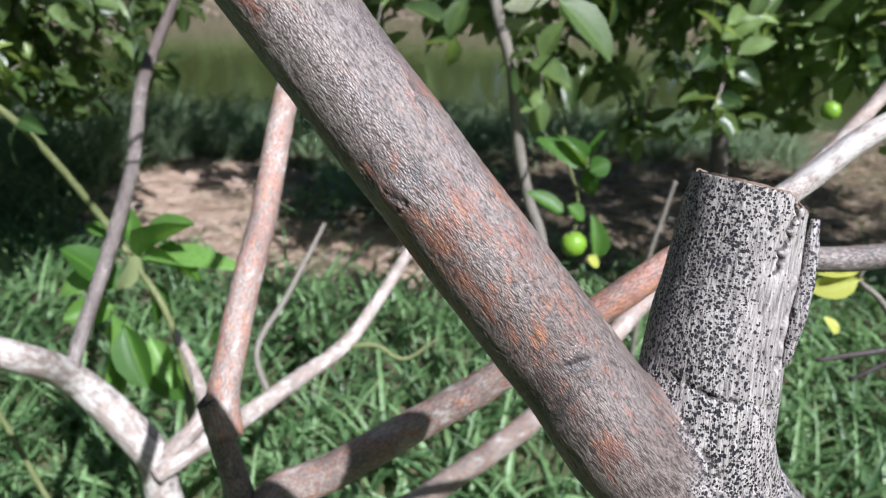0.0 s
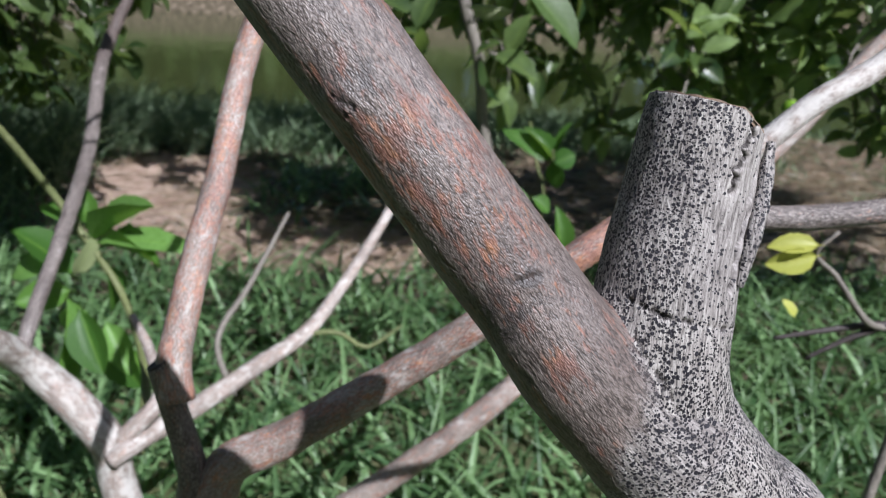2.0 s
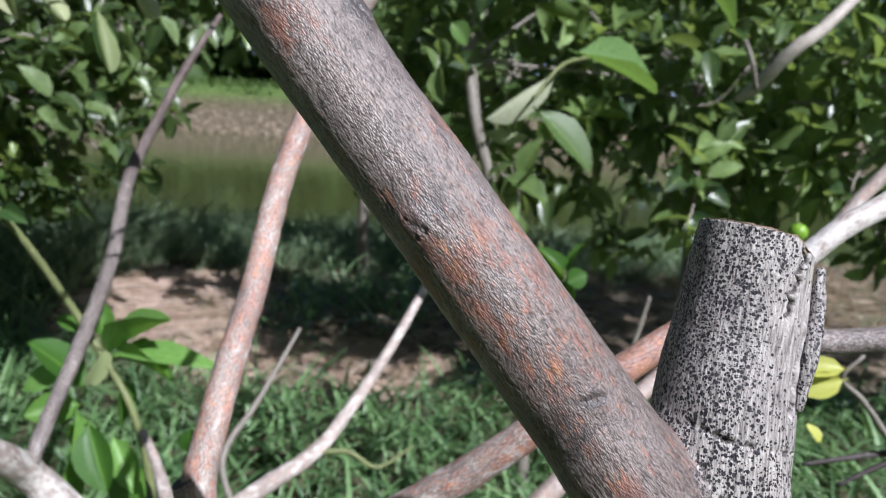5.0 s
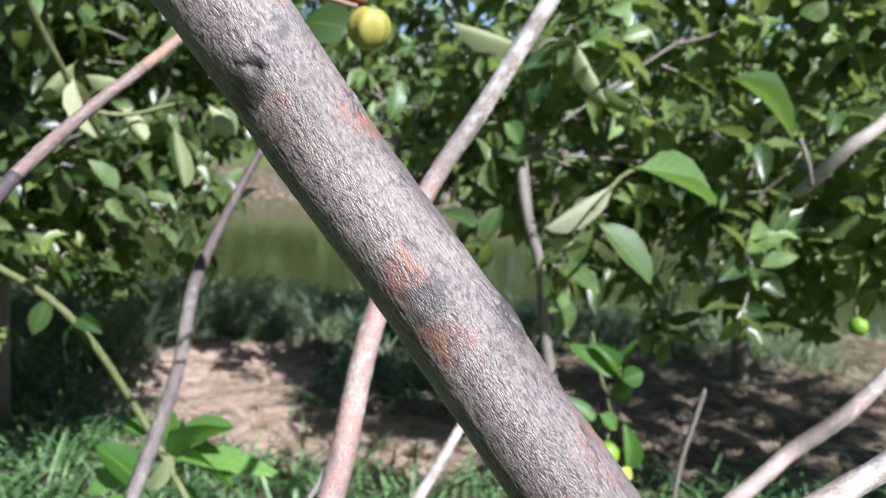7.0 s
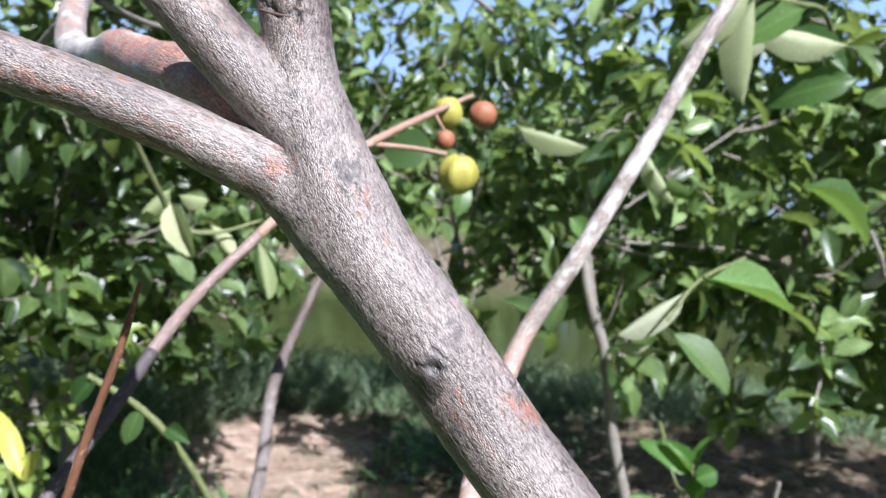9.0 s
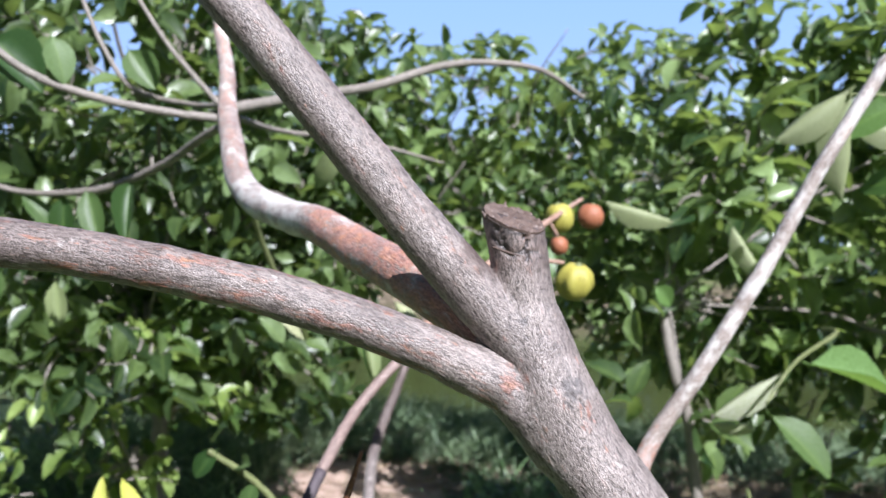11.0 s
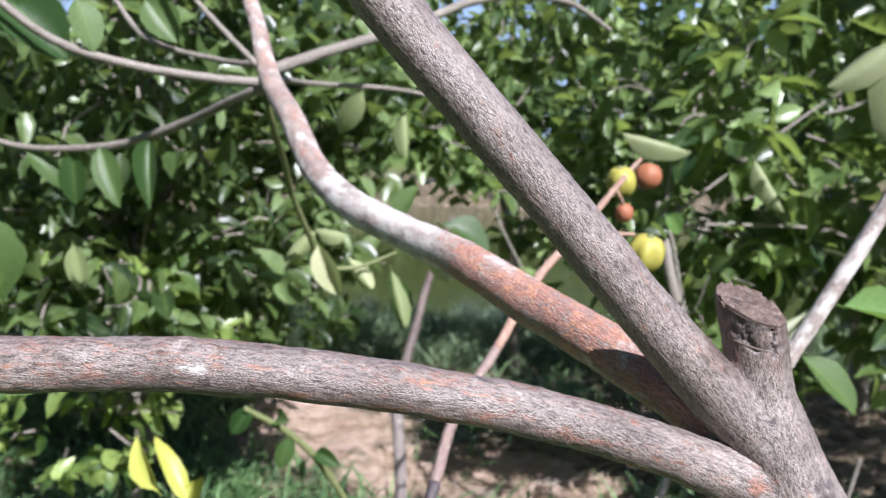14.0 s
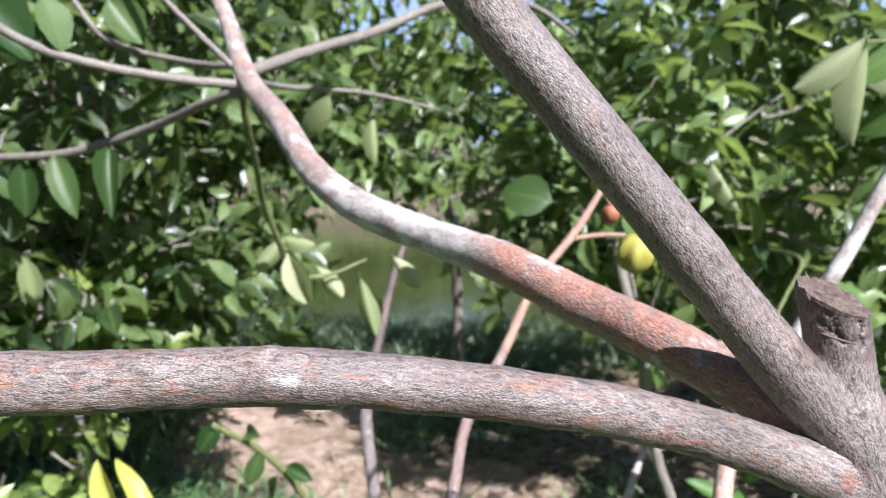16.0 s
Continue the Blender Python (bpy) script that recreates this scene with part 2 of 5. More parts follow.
BARK = bark_material("greyish_citrus_bark", (0.105, 0.088, 0.081), (0.225, 0.194, 0.180), (0.39, 0.352, 0.335))
CARVED = bark_material("ridged_citrus_bark", (0.092, 0.076, 0.070), (0.218, 0.186, 0.172), (0.345, 0.304, 0.286), True)
PALEBARK = bark_material("chalky_citrus_bark", (0.30, 0.245, 0.215), (0.42, 0.36, 0.325), (0.58, 0.53, 0.495), red=1.7)
TWIG = twig_material("grey_brown_twig", (0.14, 0.122, 0.098), (0.28, 0.25, 0.215))
GREENTWIG = twig_material("green_twig", (0.10, 0.13, 0.04), (0.20, 0.21, 0.09))
RUSTTWIG = twig_material("orange_brown_twig", (0.27, 0.13, 0.085), (0.36, 0.27, 0.21))
PALETWIG = twig_material("pale_dry_twig", (0.32, 0.28, 0.23), (0.52, 0.47, 0.41))
MAUVETWIG = twig_material("mauve_grey_twig", (0.15, 0.10, 0.085), (0.30, 0.225, 0.195))
# dark purplish tone paints the limb's shadow on the lower fruit twig
SHADOWTWIG = twig_material("twig_in_painted_shadow", (0.045, 0.036, 0.042), (0.12, 0.095, 0.10))
DEADTWIG = twig_material("reddish_dead_twig", (0.10, 0.045, 0.025), (0.21, 0.095, 0.05))
DARKTWIG = twig_material("dark_dead_twig", (0.035, 0.03, 0.028), (0.08, 0.065, 0.06))
BROWNWOOD = twig_material("rough_brown_wood", (0.065, 0.044, 0.036), (0.17, 0.12, 0.095))
CUTWOOD = twig_material("weathered_cut_wood", (0.20, 0.13, 0.09), (0.36, 0.27, 0.20))
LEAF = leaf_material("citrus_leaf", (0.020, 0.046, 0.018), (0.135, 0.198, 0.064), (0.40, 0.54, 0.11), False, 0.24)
# darker copy of the citrus leaf: shade on the left tree put into colour
LEAFSHADED = leaf_material("citrus_leaf_shaded", (0.015, 0.034, 0.014), (0.095, 0.142, 0.046), (0.32, 0.44, 0.09), False, 0.24)
# brighter copy of the citrus leaf, with sunlight painted into its colours
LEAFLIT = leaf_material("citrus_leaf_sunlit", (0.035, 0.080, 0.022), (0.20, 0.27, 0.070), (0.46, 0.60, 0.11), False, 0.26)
LEAFCURL = leaf_material("citrus_leaf_curled", (0.30, 0.34, 0.17), (0.43, 0.47, 0.28), (0.40, 0.48, 0.16), True, 0.5)
LEAFNEAR = leaf_material("citrus_leaf_fresh", (0.05, 0.13, 0.02), (0.115, 0.24, 0.04), (0.32, 0.55, 0.07), True, 0.38)
LEAFPALE = leaf_material("citrus_leaf_underside", (0.22, 0.27, 0.115), (0.35, 0.40, 0.20), (0.34, 0.44, 0.11), True, 0.5)
LEAFMID = leaf_material("citrus_leaf_mid", (0.032, 0.080, 0.020), (0.085, 0.160, 0.035), (0.26, 0.42, 0.07), True, 0.34)
LEAFYELLOW = leaf_material("citrus_leaf_yellowing", (0.44, 0.47, 0.075), (0.55, 0.56, 0.13), (0.70, 0.70, 0.11), True)
LEAFDARK = leaf_material("citrus_leaf_dark", (0.028, 0.070, 0.018), (0.085, 0.14, 0.04), (0.22, 0.34, 0.06), True, 0.40)
GRASS = leaf_material("broad_grass", (0.055, 0.12, 0.045), (0.15, 0.25, 0.10), (0.26, 0.42, 0.12), False, 0.34, False)
WEED = leaf_material("bank_weeds", (0.075, 0.125, 0.070), (0.22, 0.30, 0.17), (0.28, 0.40, 0.15), False, 0.34, False)
FARLEAF = leaf_material("far_foliage", (0.03, 0.065, 0.016), (0.09, 0.15, 0.035), (0.2, 0.3, 0.06), False, 0.6, False)
STRAW = leaf_material("dry_straw", (0.30, 0.21, 0.13), (0.62, 0.51, 0.37), (0.38, 0.30, 0.18), False, 0.7, False)
LIME = skin_material("green_lime_peel", (0.13, 0.27, 0.02), (0.22, 0.38, 0.03), (0.17, 0.32, 0.03))
YELLOWFRUIT = skin_material("yellow_lime_peel", (0.38, 0.33, 0.055), (0.30, 0.29, 0.055), (0.24, 0.21, 0.05), 0.58)
BROWNFRUIT = skin_material("dried_brown_peel", (0.26, 0.085, 0.04), (0.33, 0.13, 0.06), (0.15, 0.06, 0.04), 0.6)
EARTH = ground_material()
WATER = water_material()


# ---- mesh helpers ----
def mesh_from(name, verts, faces, material, smooth=True, uvs=None, attrs=None):
    me = bpy.data.meshes.new(name)
    me.from_pydata(np.asarray(verts, float).tolist(), [], faces.tolist() if isinstance(faces, np.ndarray) else faces)
    me.materials.append(material)
    if smooth:
        me.polygons.foreach_set("use_smooth", np.ones(len(me.polygons), bool))
    if uvs is not None:
        layer = me.uv_layers.new(name="UVMap")
        loop = np.empty(len(me.loops), np.int32)
        me.loops.foreach_get("vertex_index", loop)
        layer.data.foreach_set("uv", np.asarray(uvs, np.float32)[loop].ravel())
    for key, val in (attrs or {}).items():
        val = np.asarray(val, np.float32)
        a = me.attributes.new(key, 'FLOAT_VECTOR' if val.ndim == 2 else 'FLOAT', 'POINT')
        a.data.foreach_set("vector" if val.ndim == 2 else "value", val.ravel())
    me.update()
    return me


def part(name, me, parent, label=""):
    ob = new(name, me)
    ob.parent = parent
    return tagged(ob, label)


def thing(name, place, label, category, group="", kind=""):
    ob = new(name)
    ob.location = place
    ob.empty_display_size = 0.05
    return tagged(ob, label, category, group, kind)


def local(me, place):
    me.transform(Matrix.Translation(-Vector(place)))
    return me


def spline(pts, step):
    """Smooth resampling of rows (x, y, z, r) at even steps."""
    p = np.asarray(pts, float)
    p = np.vstack([2 * p[0] - p[1], p, 2 * p[-1] - p[-2]])
    out = []
    for i in range(1, len(p) - 2):
        n = max(2, int(np.linalg.norm(p[i + 1, :3] - p[i, :3]) / step))
        u = np.linspace(0, 1, n, endpoint=False)[:, None]
        a, b, c, d = p[i - 1], p[i], p[i + 1], p[i + 2]
        out.append(0.5 * (2 * b + (c - a) * u + (2 * a - 5 * b + 4 * c - d) * u**2 + (3 * b - a - 3 * c + d) * u**3))
    return np.vstack(out + [p[-2][None]])


def frames(c):
    """Tangent and two cross directions along a centre line."""
    t = np.gradient(c, axis=0)
    t /= np.linalg.norm(t, axis=1)[:, None] + 1e-12
    ref = np.array([0.0, 1.0, 0.0]) if abs(t[0, 1]) < 0.9 else np.array([1.0, 0, 0])
    a = np.empty_like(t)
    v = ref
    for i in range(len(t)):
        v = v - t[i] * (v @ t[i])
        v = v / np.linalg.norm(v)
        a[i] = v
    return t, a, np.cross(t, a)


def blob_noise(p, scale, seed):
    return np.array([noise.noise(Vector(q) * scale + Vector((seed * 7.1, seed * 3.3, 0))) for q in p])


def hashed(i, j, seed):
    """A repeatable random number for each cell of a grid."""
    h = np.sin(i * 12.9898 + j * 78.233 + seed * 37.719) * 43758.5453
    return h - np.floor(h)


def soft_grid(u, v, seed, wrap):
    """Smooth random values over a grid that closes on itself along u."""
    iu, iv = np.floor(u).astype(int), np.floor(v).astype(int)
    fu, fv = u - iu, v - iv
    fu, fv = fu * fu * (3 - 2 * fu), fv * fv * (3 - 2 * fv)
    top = hashed(iu % wrap, iv, seed) * (1 - fu) + hashed((iu + 1) % wrap, iv, seed) * fu
    low = hashed(iu % wrap, iv + 1, seed) * (1 - fu) + hashed((iu + 1) % wrap, iv + 1, seed) * fu
    return top * (1 - fv) + low * fv


class Tube:
    """A round limb along a line, with its own lengthwise grain coordinates."""

    def __init__(self, pts, segs=32, step=0.003, lumps=0.06, seed=1, knots=()):
        s = spline(pts, step)
        self.c, self.r = s[:, :3], s[:, 3].copy()
        t, a, b = frames(self.c)
        n = len(self.c)
        th = np.linspace(0, 2 * math.pi, segs, endpoint=False)
        out = np.cos(th)[None, :, None] * a[:, None] + np.sin(th)[None, :, None] * b[:, None]
        self.out = out.reshape(-1, 3)
        length = np.r_[0, np.cumsum(np.linalg.norm(np.diff(self.c, axis=0), axis=1))]
        rr = np.repeat(self.r, segs)
        base = np.repeat(self.c, segs, 0)
        self.v = base + self.out * rr[:, None]
        if lumps:
            every = 4 if segs > 100 else 1
            ring, spoke = np.unique(np.r_[np.arange(0, n, every), n - 1]), np.arange(0, segs, every)
            some = self.v.reshape(n, segs, 3)[np.ix_(ring, spoke)].reshape(-1, 3)
            lump = blob_noise(some, 0.55 / max(self.r.mean(), 0.004), seed) + 0.5 * blob_noise(some, 1.6 / max(self.r.mean(), 0.004), seed + 5)
            if every > 1:
                lump = lump.reshape(len(ring), len(spoke))
                lump = np.array([np.interp(np.arange(segs), np.r_[spoke, segs], np.r_[q, q[0]]) for q in lump])
                lump = np.array([np.interp(np.arange(n), ring, q) for q in lump.T]).T.ravel()
            self.v += self.out * (rr * lumps * lump)[:, None]
        for kx, ky, kz, kr, kh in knots:
            d = np.linalg.norm(self.v - np.array([kx, ky, kz]), axis=1) / kr
            self.v += self.out * (kh * (np.exp(-d**2) - 0.9 * np.exp(-(d * 2.6) ** 2)))[:, None]
        self.grain = np.c_[np.tile(np.cos(th), n) * rr, np.tile(np.sin(th), n) * rr, np.repeat(length, segs)] + seed * 1.37
        self.n, self.segs = n, segs
        self.split = np.zeros(len(self.v))
        self.angle, self.along = np.tile(th, n), np.repeat(length, segs)
        self.ridge, self.pick = np.zeros(len(self.v)), np.zeros(len(self.v))

    def carve(self, high, wide=0.00078, long=0.0036, seed=1):
        """Raises short ridges along the limb, each a cell of an uneven grid, with furrows between them."""
        around = max(8, int(round(2 * math.pi * self.r.mean() / wide)))
        warp = soft_grid(self.angle / (2 * math.pi) * (around // 4), self.along / (wide * 5), seed, around // 4)
        bend = soft_grid(self.angle / (2 * math.pi) * (around // 2), self.along / (wide * 3), seed + 4, around // 2)
        u = self.angle / (2 * math.pi) * around + 2.2 * (warp - 0.5)
        v = self.along / long + 1.2 * (bend - 0.5)
        iu, iv = np.floor(u).astype(int), np.floor(v).astype(int)
        best, pick = np.full(len(u), 9.0), np.zeros(len(u))
        for a in (-1, 0, 1):
            for b in (-1, 0, 1):
                ju, jv = iu + a, iv + b
                h1, h2, h3 = hashed(ju % around, jv, seed), hashed(ju % around, jv, seed + 1), hashed(ju % around, jv, seed + 2)
                d = np.hypot(ju + 0.1 + 0.8 * h1 - u, jv + 0.1 + 0.8 * h2 - v) * (0.85 + 0.35 * h3)
                near = d < best
                best = np.where(near, d, best)
                pick = np.where(near, h3, pick)
        self.ridge, self.pick = np.clip(1.0 - best, 0, 1), pick
        fade = 1 - np.clip(self.split * 1.5, 0, 1)
        self.v += self.out * (high * fade * (self.ridge - 0.45) * (0.7 + 0.6 * pick))[:, None]

    def crack(self, a, b, wide, deep):
        """A split along the line from a to b."""
        a, b = np.array(a), np.array(b)
        u = np.clip(((self.v - a) @ (b - a)) / ((b - a) @ (b - a)), 0, 1)
        wob = 0.0009 * np.sin(u * 19) + 0.0007 * np.sin(u * 43 + 1)
        dv = self.v - a - u[:, None] * (b - a) + np.c_[wob, 0 * wob, 0 * wob]
        off = (dv * self.out).sum(1)
        d = np.linalg.norm(dv - self.out * off[:, None], axis=1) + (np.abs(off) > 0.010)
        self.v -= self.out * (deep * np.exp(-((d / wide) ** 2)))[:, None]
        self.split = np.maximum(self.split, np.exp(-((d / wide) ** 2)) * min(1.0, deep * 900))

    def trim(self, point, normal):
        """Saws the limb off along a plane."""
        point, normal = np.array(point), np.array(normal) / np.linalg.norm(normal)
        axis = self.c[-1] - self.c[-8]
        axis = axis / np.linalg.norm(axis)
        over = np.maximum((self.v - point) @ normal, 0)
        self.v -= axis * (over / (axis @ normal))[:, None]
        self.saw = normal

    def dist(self, p):
        best = np.full(len(p), 9.0)
        step = max(1, int(0.003 / max(1e-5, np.linalg.norm(self.c[1] - self.c[0]))))
        for c, r in zip(self.c[::step], self.r[::step]):
            best = np.minimum(best, np.linalg.norm(p - c, axis=1) - r)
        return best

    def blend(self, others, k):
        """Rounds the crotch where this limb grows out of others."""
        for _ in range(2):
            for o in others:
                d = o.dist(self.v)
                near = (d > -k) & (d < k)
                lift = np.where(near, (k - d) ** 2 / (4 * k), 0.0)
                self.v += self.out * (0.5 * lift)[:, None]

    def faces(self, ends=(True, True)):
        i, j = np.meshgrid(np.arange(self.n - 1), np.arange(self.segs), indexing="ij")
        k = (j + 1) % self.segs
        s = self.segs
        f = np.stack([i * s + j, i * s + k, (i + 1) * s + k, (i + 1) * s + j], -1).reshape(-1, 4).tolist()
        if ends[0]:
            f.append(list(range(s))[::-1])
        if ends[1]:
            f.append(list(range((self.n - 1) * s, self.n * s)))
        return f

    def mesh(self, name, material, paint=None):
        attrs = {"grain": self.grain, "ridge": self.ridge, "pick": self.pick}
        if paint:
            attrs.update(paint(self.v))
            attrs["scar"] = np.maximum(attrs["scar"], 1.6 * self.split)
        return mesh_from(name, self.v, self.faces(), material, True, None, attrs)


def spots(p, rows):
    """Soft round marks (x, y, z, radius, amount) summed at points p."""
    s = np.zeros(len(p))
    for x, y, z, r, a in rows:
        s = np.maximum(s, a * np.exp(-((np.linalg.norm(p - np.array([x, y, z]), axis=1) / r) ** 2)))
    return s


LEAF_T = np.array([0.0, 0.06, 0.2, 0.4, 0.6, 0.8, 0.93, 1.0])
LEAF_W = np.array([0.03, 0.22, 0.72, 0.98, 0.96, 0.68, 0.32, 0.02])


def leaf_template(fold=0.25, droop=0.25, wave=0.0, seed=0, curl=0.0):
    """A citrus leaf of length 1 along +y and half width 0.5 along x, folded on its rib and bowed down."""
    rng = np.random.RandomState(seed)
    cols = np.array([-1.0, -0.55, 0.0, 0.55, 1.0])
    v, uv = [], []
    for t, w in zip(LEAF_T, LEAF_W):
        for c in cols:
            x = 0.5 * w * c
            z = abs(c) * w * 0.5 * fold - droop * t * t + wave * rng.uniform(-1, 1) * abs(c) * 0.08
            if curl:
                x = 0.5 * w * math.sin(c * curl) / curl
                z -= 0.5 * w * (1 - math.cos(c * curl)) / curl
            v.append((x, t, z))
            uv.append((0.5 + 0.5 * c, t))
    f = []
    m = len(cols)
    for i in range(len(LEAF_T) - 1):
        for j in range(m - 1):
            f.append((i * m + j, i * m + j + 1, (i + 1) * m + j + 1, (i + 1) * m + j))
    return np.array(v), np.array(f), np.array(uv)


def lean_template():
    """The same leaf with fewer faces, for crowns."""
    ts, ws = (0.0, 0.18, 0.45, 0.75, 1.0), (0.04, 0.66, 1.0, 0.72, 0.03)
    v, uv = [], []
    for t, w in zip(ts, ws):
        for c in (-1.0, 0.0, 1.0):
            v.append((0.5 * w * c, t, abs(c) * w * 0.16 - 0.22 * t * t))
            uv.append((0.5 + 0.5 * c, t))
    f = [(i * 3 + j, i * 3 + j + 1, i * 3 + j + 4, i * 3 + j + 3) for i in range(4) for j in range(2)]
    return np.array(v), np.array(f), np.array(uv)


def scatter(template, base, along, up, length, width):
    """Copies of a template joined into one set of arrays."""
    tv, tf, tu = template
    y = along / np.linalg.norm(along, axis=1)[:, None]
    x = np.cross(y, up)
    x /= np.linalg.norm(x, axis=1)[:, None] + 1e-9
    z = np.cross(x, y)
    v = base[:, None] + (tv[None, :, 0:1] * width[:, None, None]) * x[:, None] + (tv[None, :, 1:2] * length[:, None, None]) * y[:, None] + (tv[None, :, 2:3] * length[:, None, None]) * z[:, None]
    f = (tf[None] + (np.arange(len(base)) * len(tv))[:, None, None]).reshape(-1, tf.shape[1])
    return v.reshape(-1, 3), f, np.tile(tu, (len(base), 1))


# ---- ground, water and far bank ----
def ramp01(v, a, b):
    u = np.clip((v - a) / (b - a), 0, 1)
    return u * u * (3 - 2 * u)


def bare_at(x, y):
    """How bare of grass the earth is: a trodden patch that runs towards the canal."""
    e1 = ((x + 1.45) / 0.50) ** 2 + ((y - 4.15) / 0.85) ** 2
    e2 = ((x + 0.55) / 0.65) ** 2 + ((y - 3.30) / 0.42) ** 2
    return np.exp(-np.minimum(e1, e2) ** 2 * 0.7)


def litter_at(x, y):
    """Brown dead litter under the trees."""
    return ramp01(x, -0.5, 0.5) * ramp01(y, 2.8, 3.6) * (1 - ramp01(y, 6.0, 6.8))


def ground_z(x, y):
    near = 0.03 * np.sin(x * 1.7 + 0.4) * np.cos(y * 1.3) + 0.02 * np.sin(x * 4.1) * np.sin(y * 3.7 + 1)
    near = near - 0.02 * bare_at(x, y)
    bed = -0.95 * ramp01(y, 5.9, 8.2)
    far = 1.75 * ramp01(y, 20.0, 24.5)
    return near * (1 - ramp01(y, 5, 7)) + bed + far


def build_ground():
    xs = np.unique(np.r_[-400, -200, -100, -60, -40, np.arange(-30, -4, 1.0), np.arange(-4, 4, 0.06), np.arange(4, 30, 1.0), 40, 60, 100, 200, 400])
    ys = np.unique(np.r_[-200, -60, -20, -8, -4, np.arange(-2, 9, 0.06), np.arange(9, 30, 0.4), np.arange(30, 60, 4), 80, 140, 300, 600, 1200])
    X, Y = np.meshgrid(xs, ys, indexing="ij")
    Z = ground_z(X, Y)
    fine = (np.abs(X) < 4) & (Y > 0) & (Y < 7)
    flat = np.c_[X.ravel(), Y.ravel(), Z.ravel()]
    idx = np.where(fine.ravel())[0]
    flat[idx, 2] += 0.018 * blob_noise(flat[idx], 5.0, 2) + 0.01 * blob_noise(flat[idx], 14.0, 3)
    nx, ny = len(xs), len(ys)
    i, j = np.meshgrid(np.arange(nx - 1), np.arange(ny - 1), indexing="ij")
    f = np.stack([i * ny + j, (i + 1) * ny + j, (i + 1) * ny + j + 1, i * ny + j + 1], -1).reshape(-1, 4)
    x, y = flat[:, 0], flat[:, 1]
    bank = ramp01(y, 20.3, 21.2) * (1 - ramp01(y, 22.6, 23.6))
    bare = np.maximum.reduce([bare_at(x, y), 0.36 * bank, 0.42 * litter_at(x, y)])
    turf = np.maximum(ramp01(y, 22.8, 23.8), 0.55 * np.maximum(1 - ramp01(y, 1.2, 2.6), ramp01(np.abs(x), 3.2, 4.5) * (1 - ramp01(y, 5.5, 6.5))))
    ob = new("ground", mesh_from("ground", flat, f, EARTH, True, None, {"bare": bare, "turf": turf}))
    return tagged(ob, "bare reddish earth, dark soil and litter sloping to a canal", "ground", kind="structure")


build_ground()
wv = [(-300, 6.0, -0.42), (300, 6.0, -0.42), (300, 22.5, -0.42), (-300, 22.5, -0.42)]
tagged(new("water", mesh_from("water", wv, [(0, 1, 2, 3)], WATER, False)), "still murky olive canal water reflecting the sky", "water", kind="structure")


# ---- the pruned lime tree in the foreground ----
def limb_marks(p):
    rust = spots(p, [
        (0.085, 0.283, 1.158, 0.030, 0.62), (0.066, 0.283, 1.180, 0.016, 0.6), (0.108, 0.283, 1.138, 0.022, 0.5), (0.10, 0.285, 1.165, 0.018, 0.55), (0.134, 0.272, 1.103, 0.006, 1.0),
        (0.118, 0.276, 1.112, 0.008, 0.55), (0.026, 0.300, 1.229, 0.009, 1.0), (0.012, 0.300, 1.250, 0.010, 0.9), (-0.103, 0.315, 1.383, 0.007, 1.0),
        (-0.005, 0.322, 1.295, 0.007, 0.8), (0.100, 0.300, 1.175, 0.016, 0.7), (0.072, 0.305, 1.2, 0.010, 0.55), (-0.112, 0.314, 1.372, 0.012, 0.6),
        (-0.066, 0.318, 1.372, 0.006, 0.7), (-0.038, 0.312, 1.29, 0.012, 0.3), (-0.15, 0.30, 1.40, 0.014, 0.4), (-0.20, 0.285, 1.42, 0.014, 0.4),
        (-0.245, 0.262, 1.437, 0.014, 0.38), (-0.385, 0.23, 1.452, 0.010, 0.5), (-0.31, 0.25, 1.45, 0.011, 0.45)])
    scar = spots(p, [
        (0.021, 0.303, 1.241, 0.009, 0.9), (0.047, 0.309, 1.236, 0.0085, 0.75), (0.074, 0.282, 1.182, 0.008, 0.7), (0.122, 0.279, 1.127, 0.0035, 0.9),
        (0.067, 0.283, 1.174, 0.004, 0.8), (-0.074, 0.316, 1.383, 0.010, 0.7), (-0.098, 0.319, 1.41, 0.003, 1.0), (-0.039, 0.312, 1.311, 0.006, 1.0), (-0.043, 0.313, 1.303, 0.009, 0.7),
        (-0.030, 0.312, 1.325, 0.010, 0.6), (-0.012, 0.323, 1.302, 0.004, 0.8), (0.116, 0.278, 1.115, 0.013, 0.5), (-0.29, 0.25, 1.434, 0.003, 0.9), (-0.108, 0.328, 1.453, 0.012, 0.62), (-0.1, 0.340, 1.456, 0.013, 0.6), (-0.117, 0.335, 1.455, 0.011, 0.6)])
    old = np.clip(0.5 + ((p[:, 0] - 0.158) * 0.95 + (1.095 - p[:, 2]) * 0.10) * 40, 0, 1)
    old[(p[:, 0] < 0.12) | (p[:, 2] > 1.25)] = 0
    rust = np.maximum(rust, 0.20 * (1 - ramp01(p[:, 2], 1.16, 1.25)))
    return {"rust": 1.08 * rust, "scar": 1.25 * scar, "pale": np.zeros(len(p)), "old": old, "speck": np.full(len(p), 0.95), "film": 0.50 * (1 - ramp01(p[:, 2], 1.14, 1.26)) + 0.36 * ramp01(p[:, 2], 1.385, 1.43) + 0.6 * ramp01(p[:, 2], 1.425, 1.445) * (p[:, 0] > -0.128)}


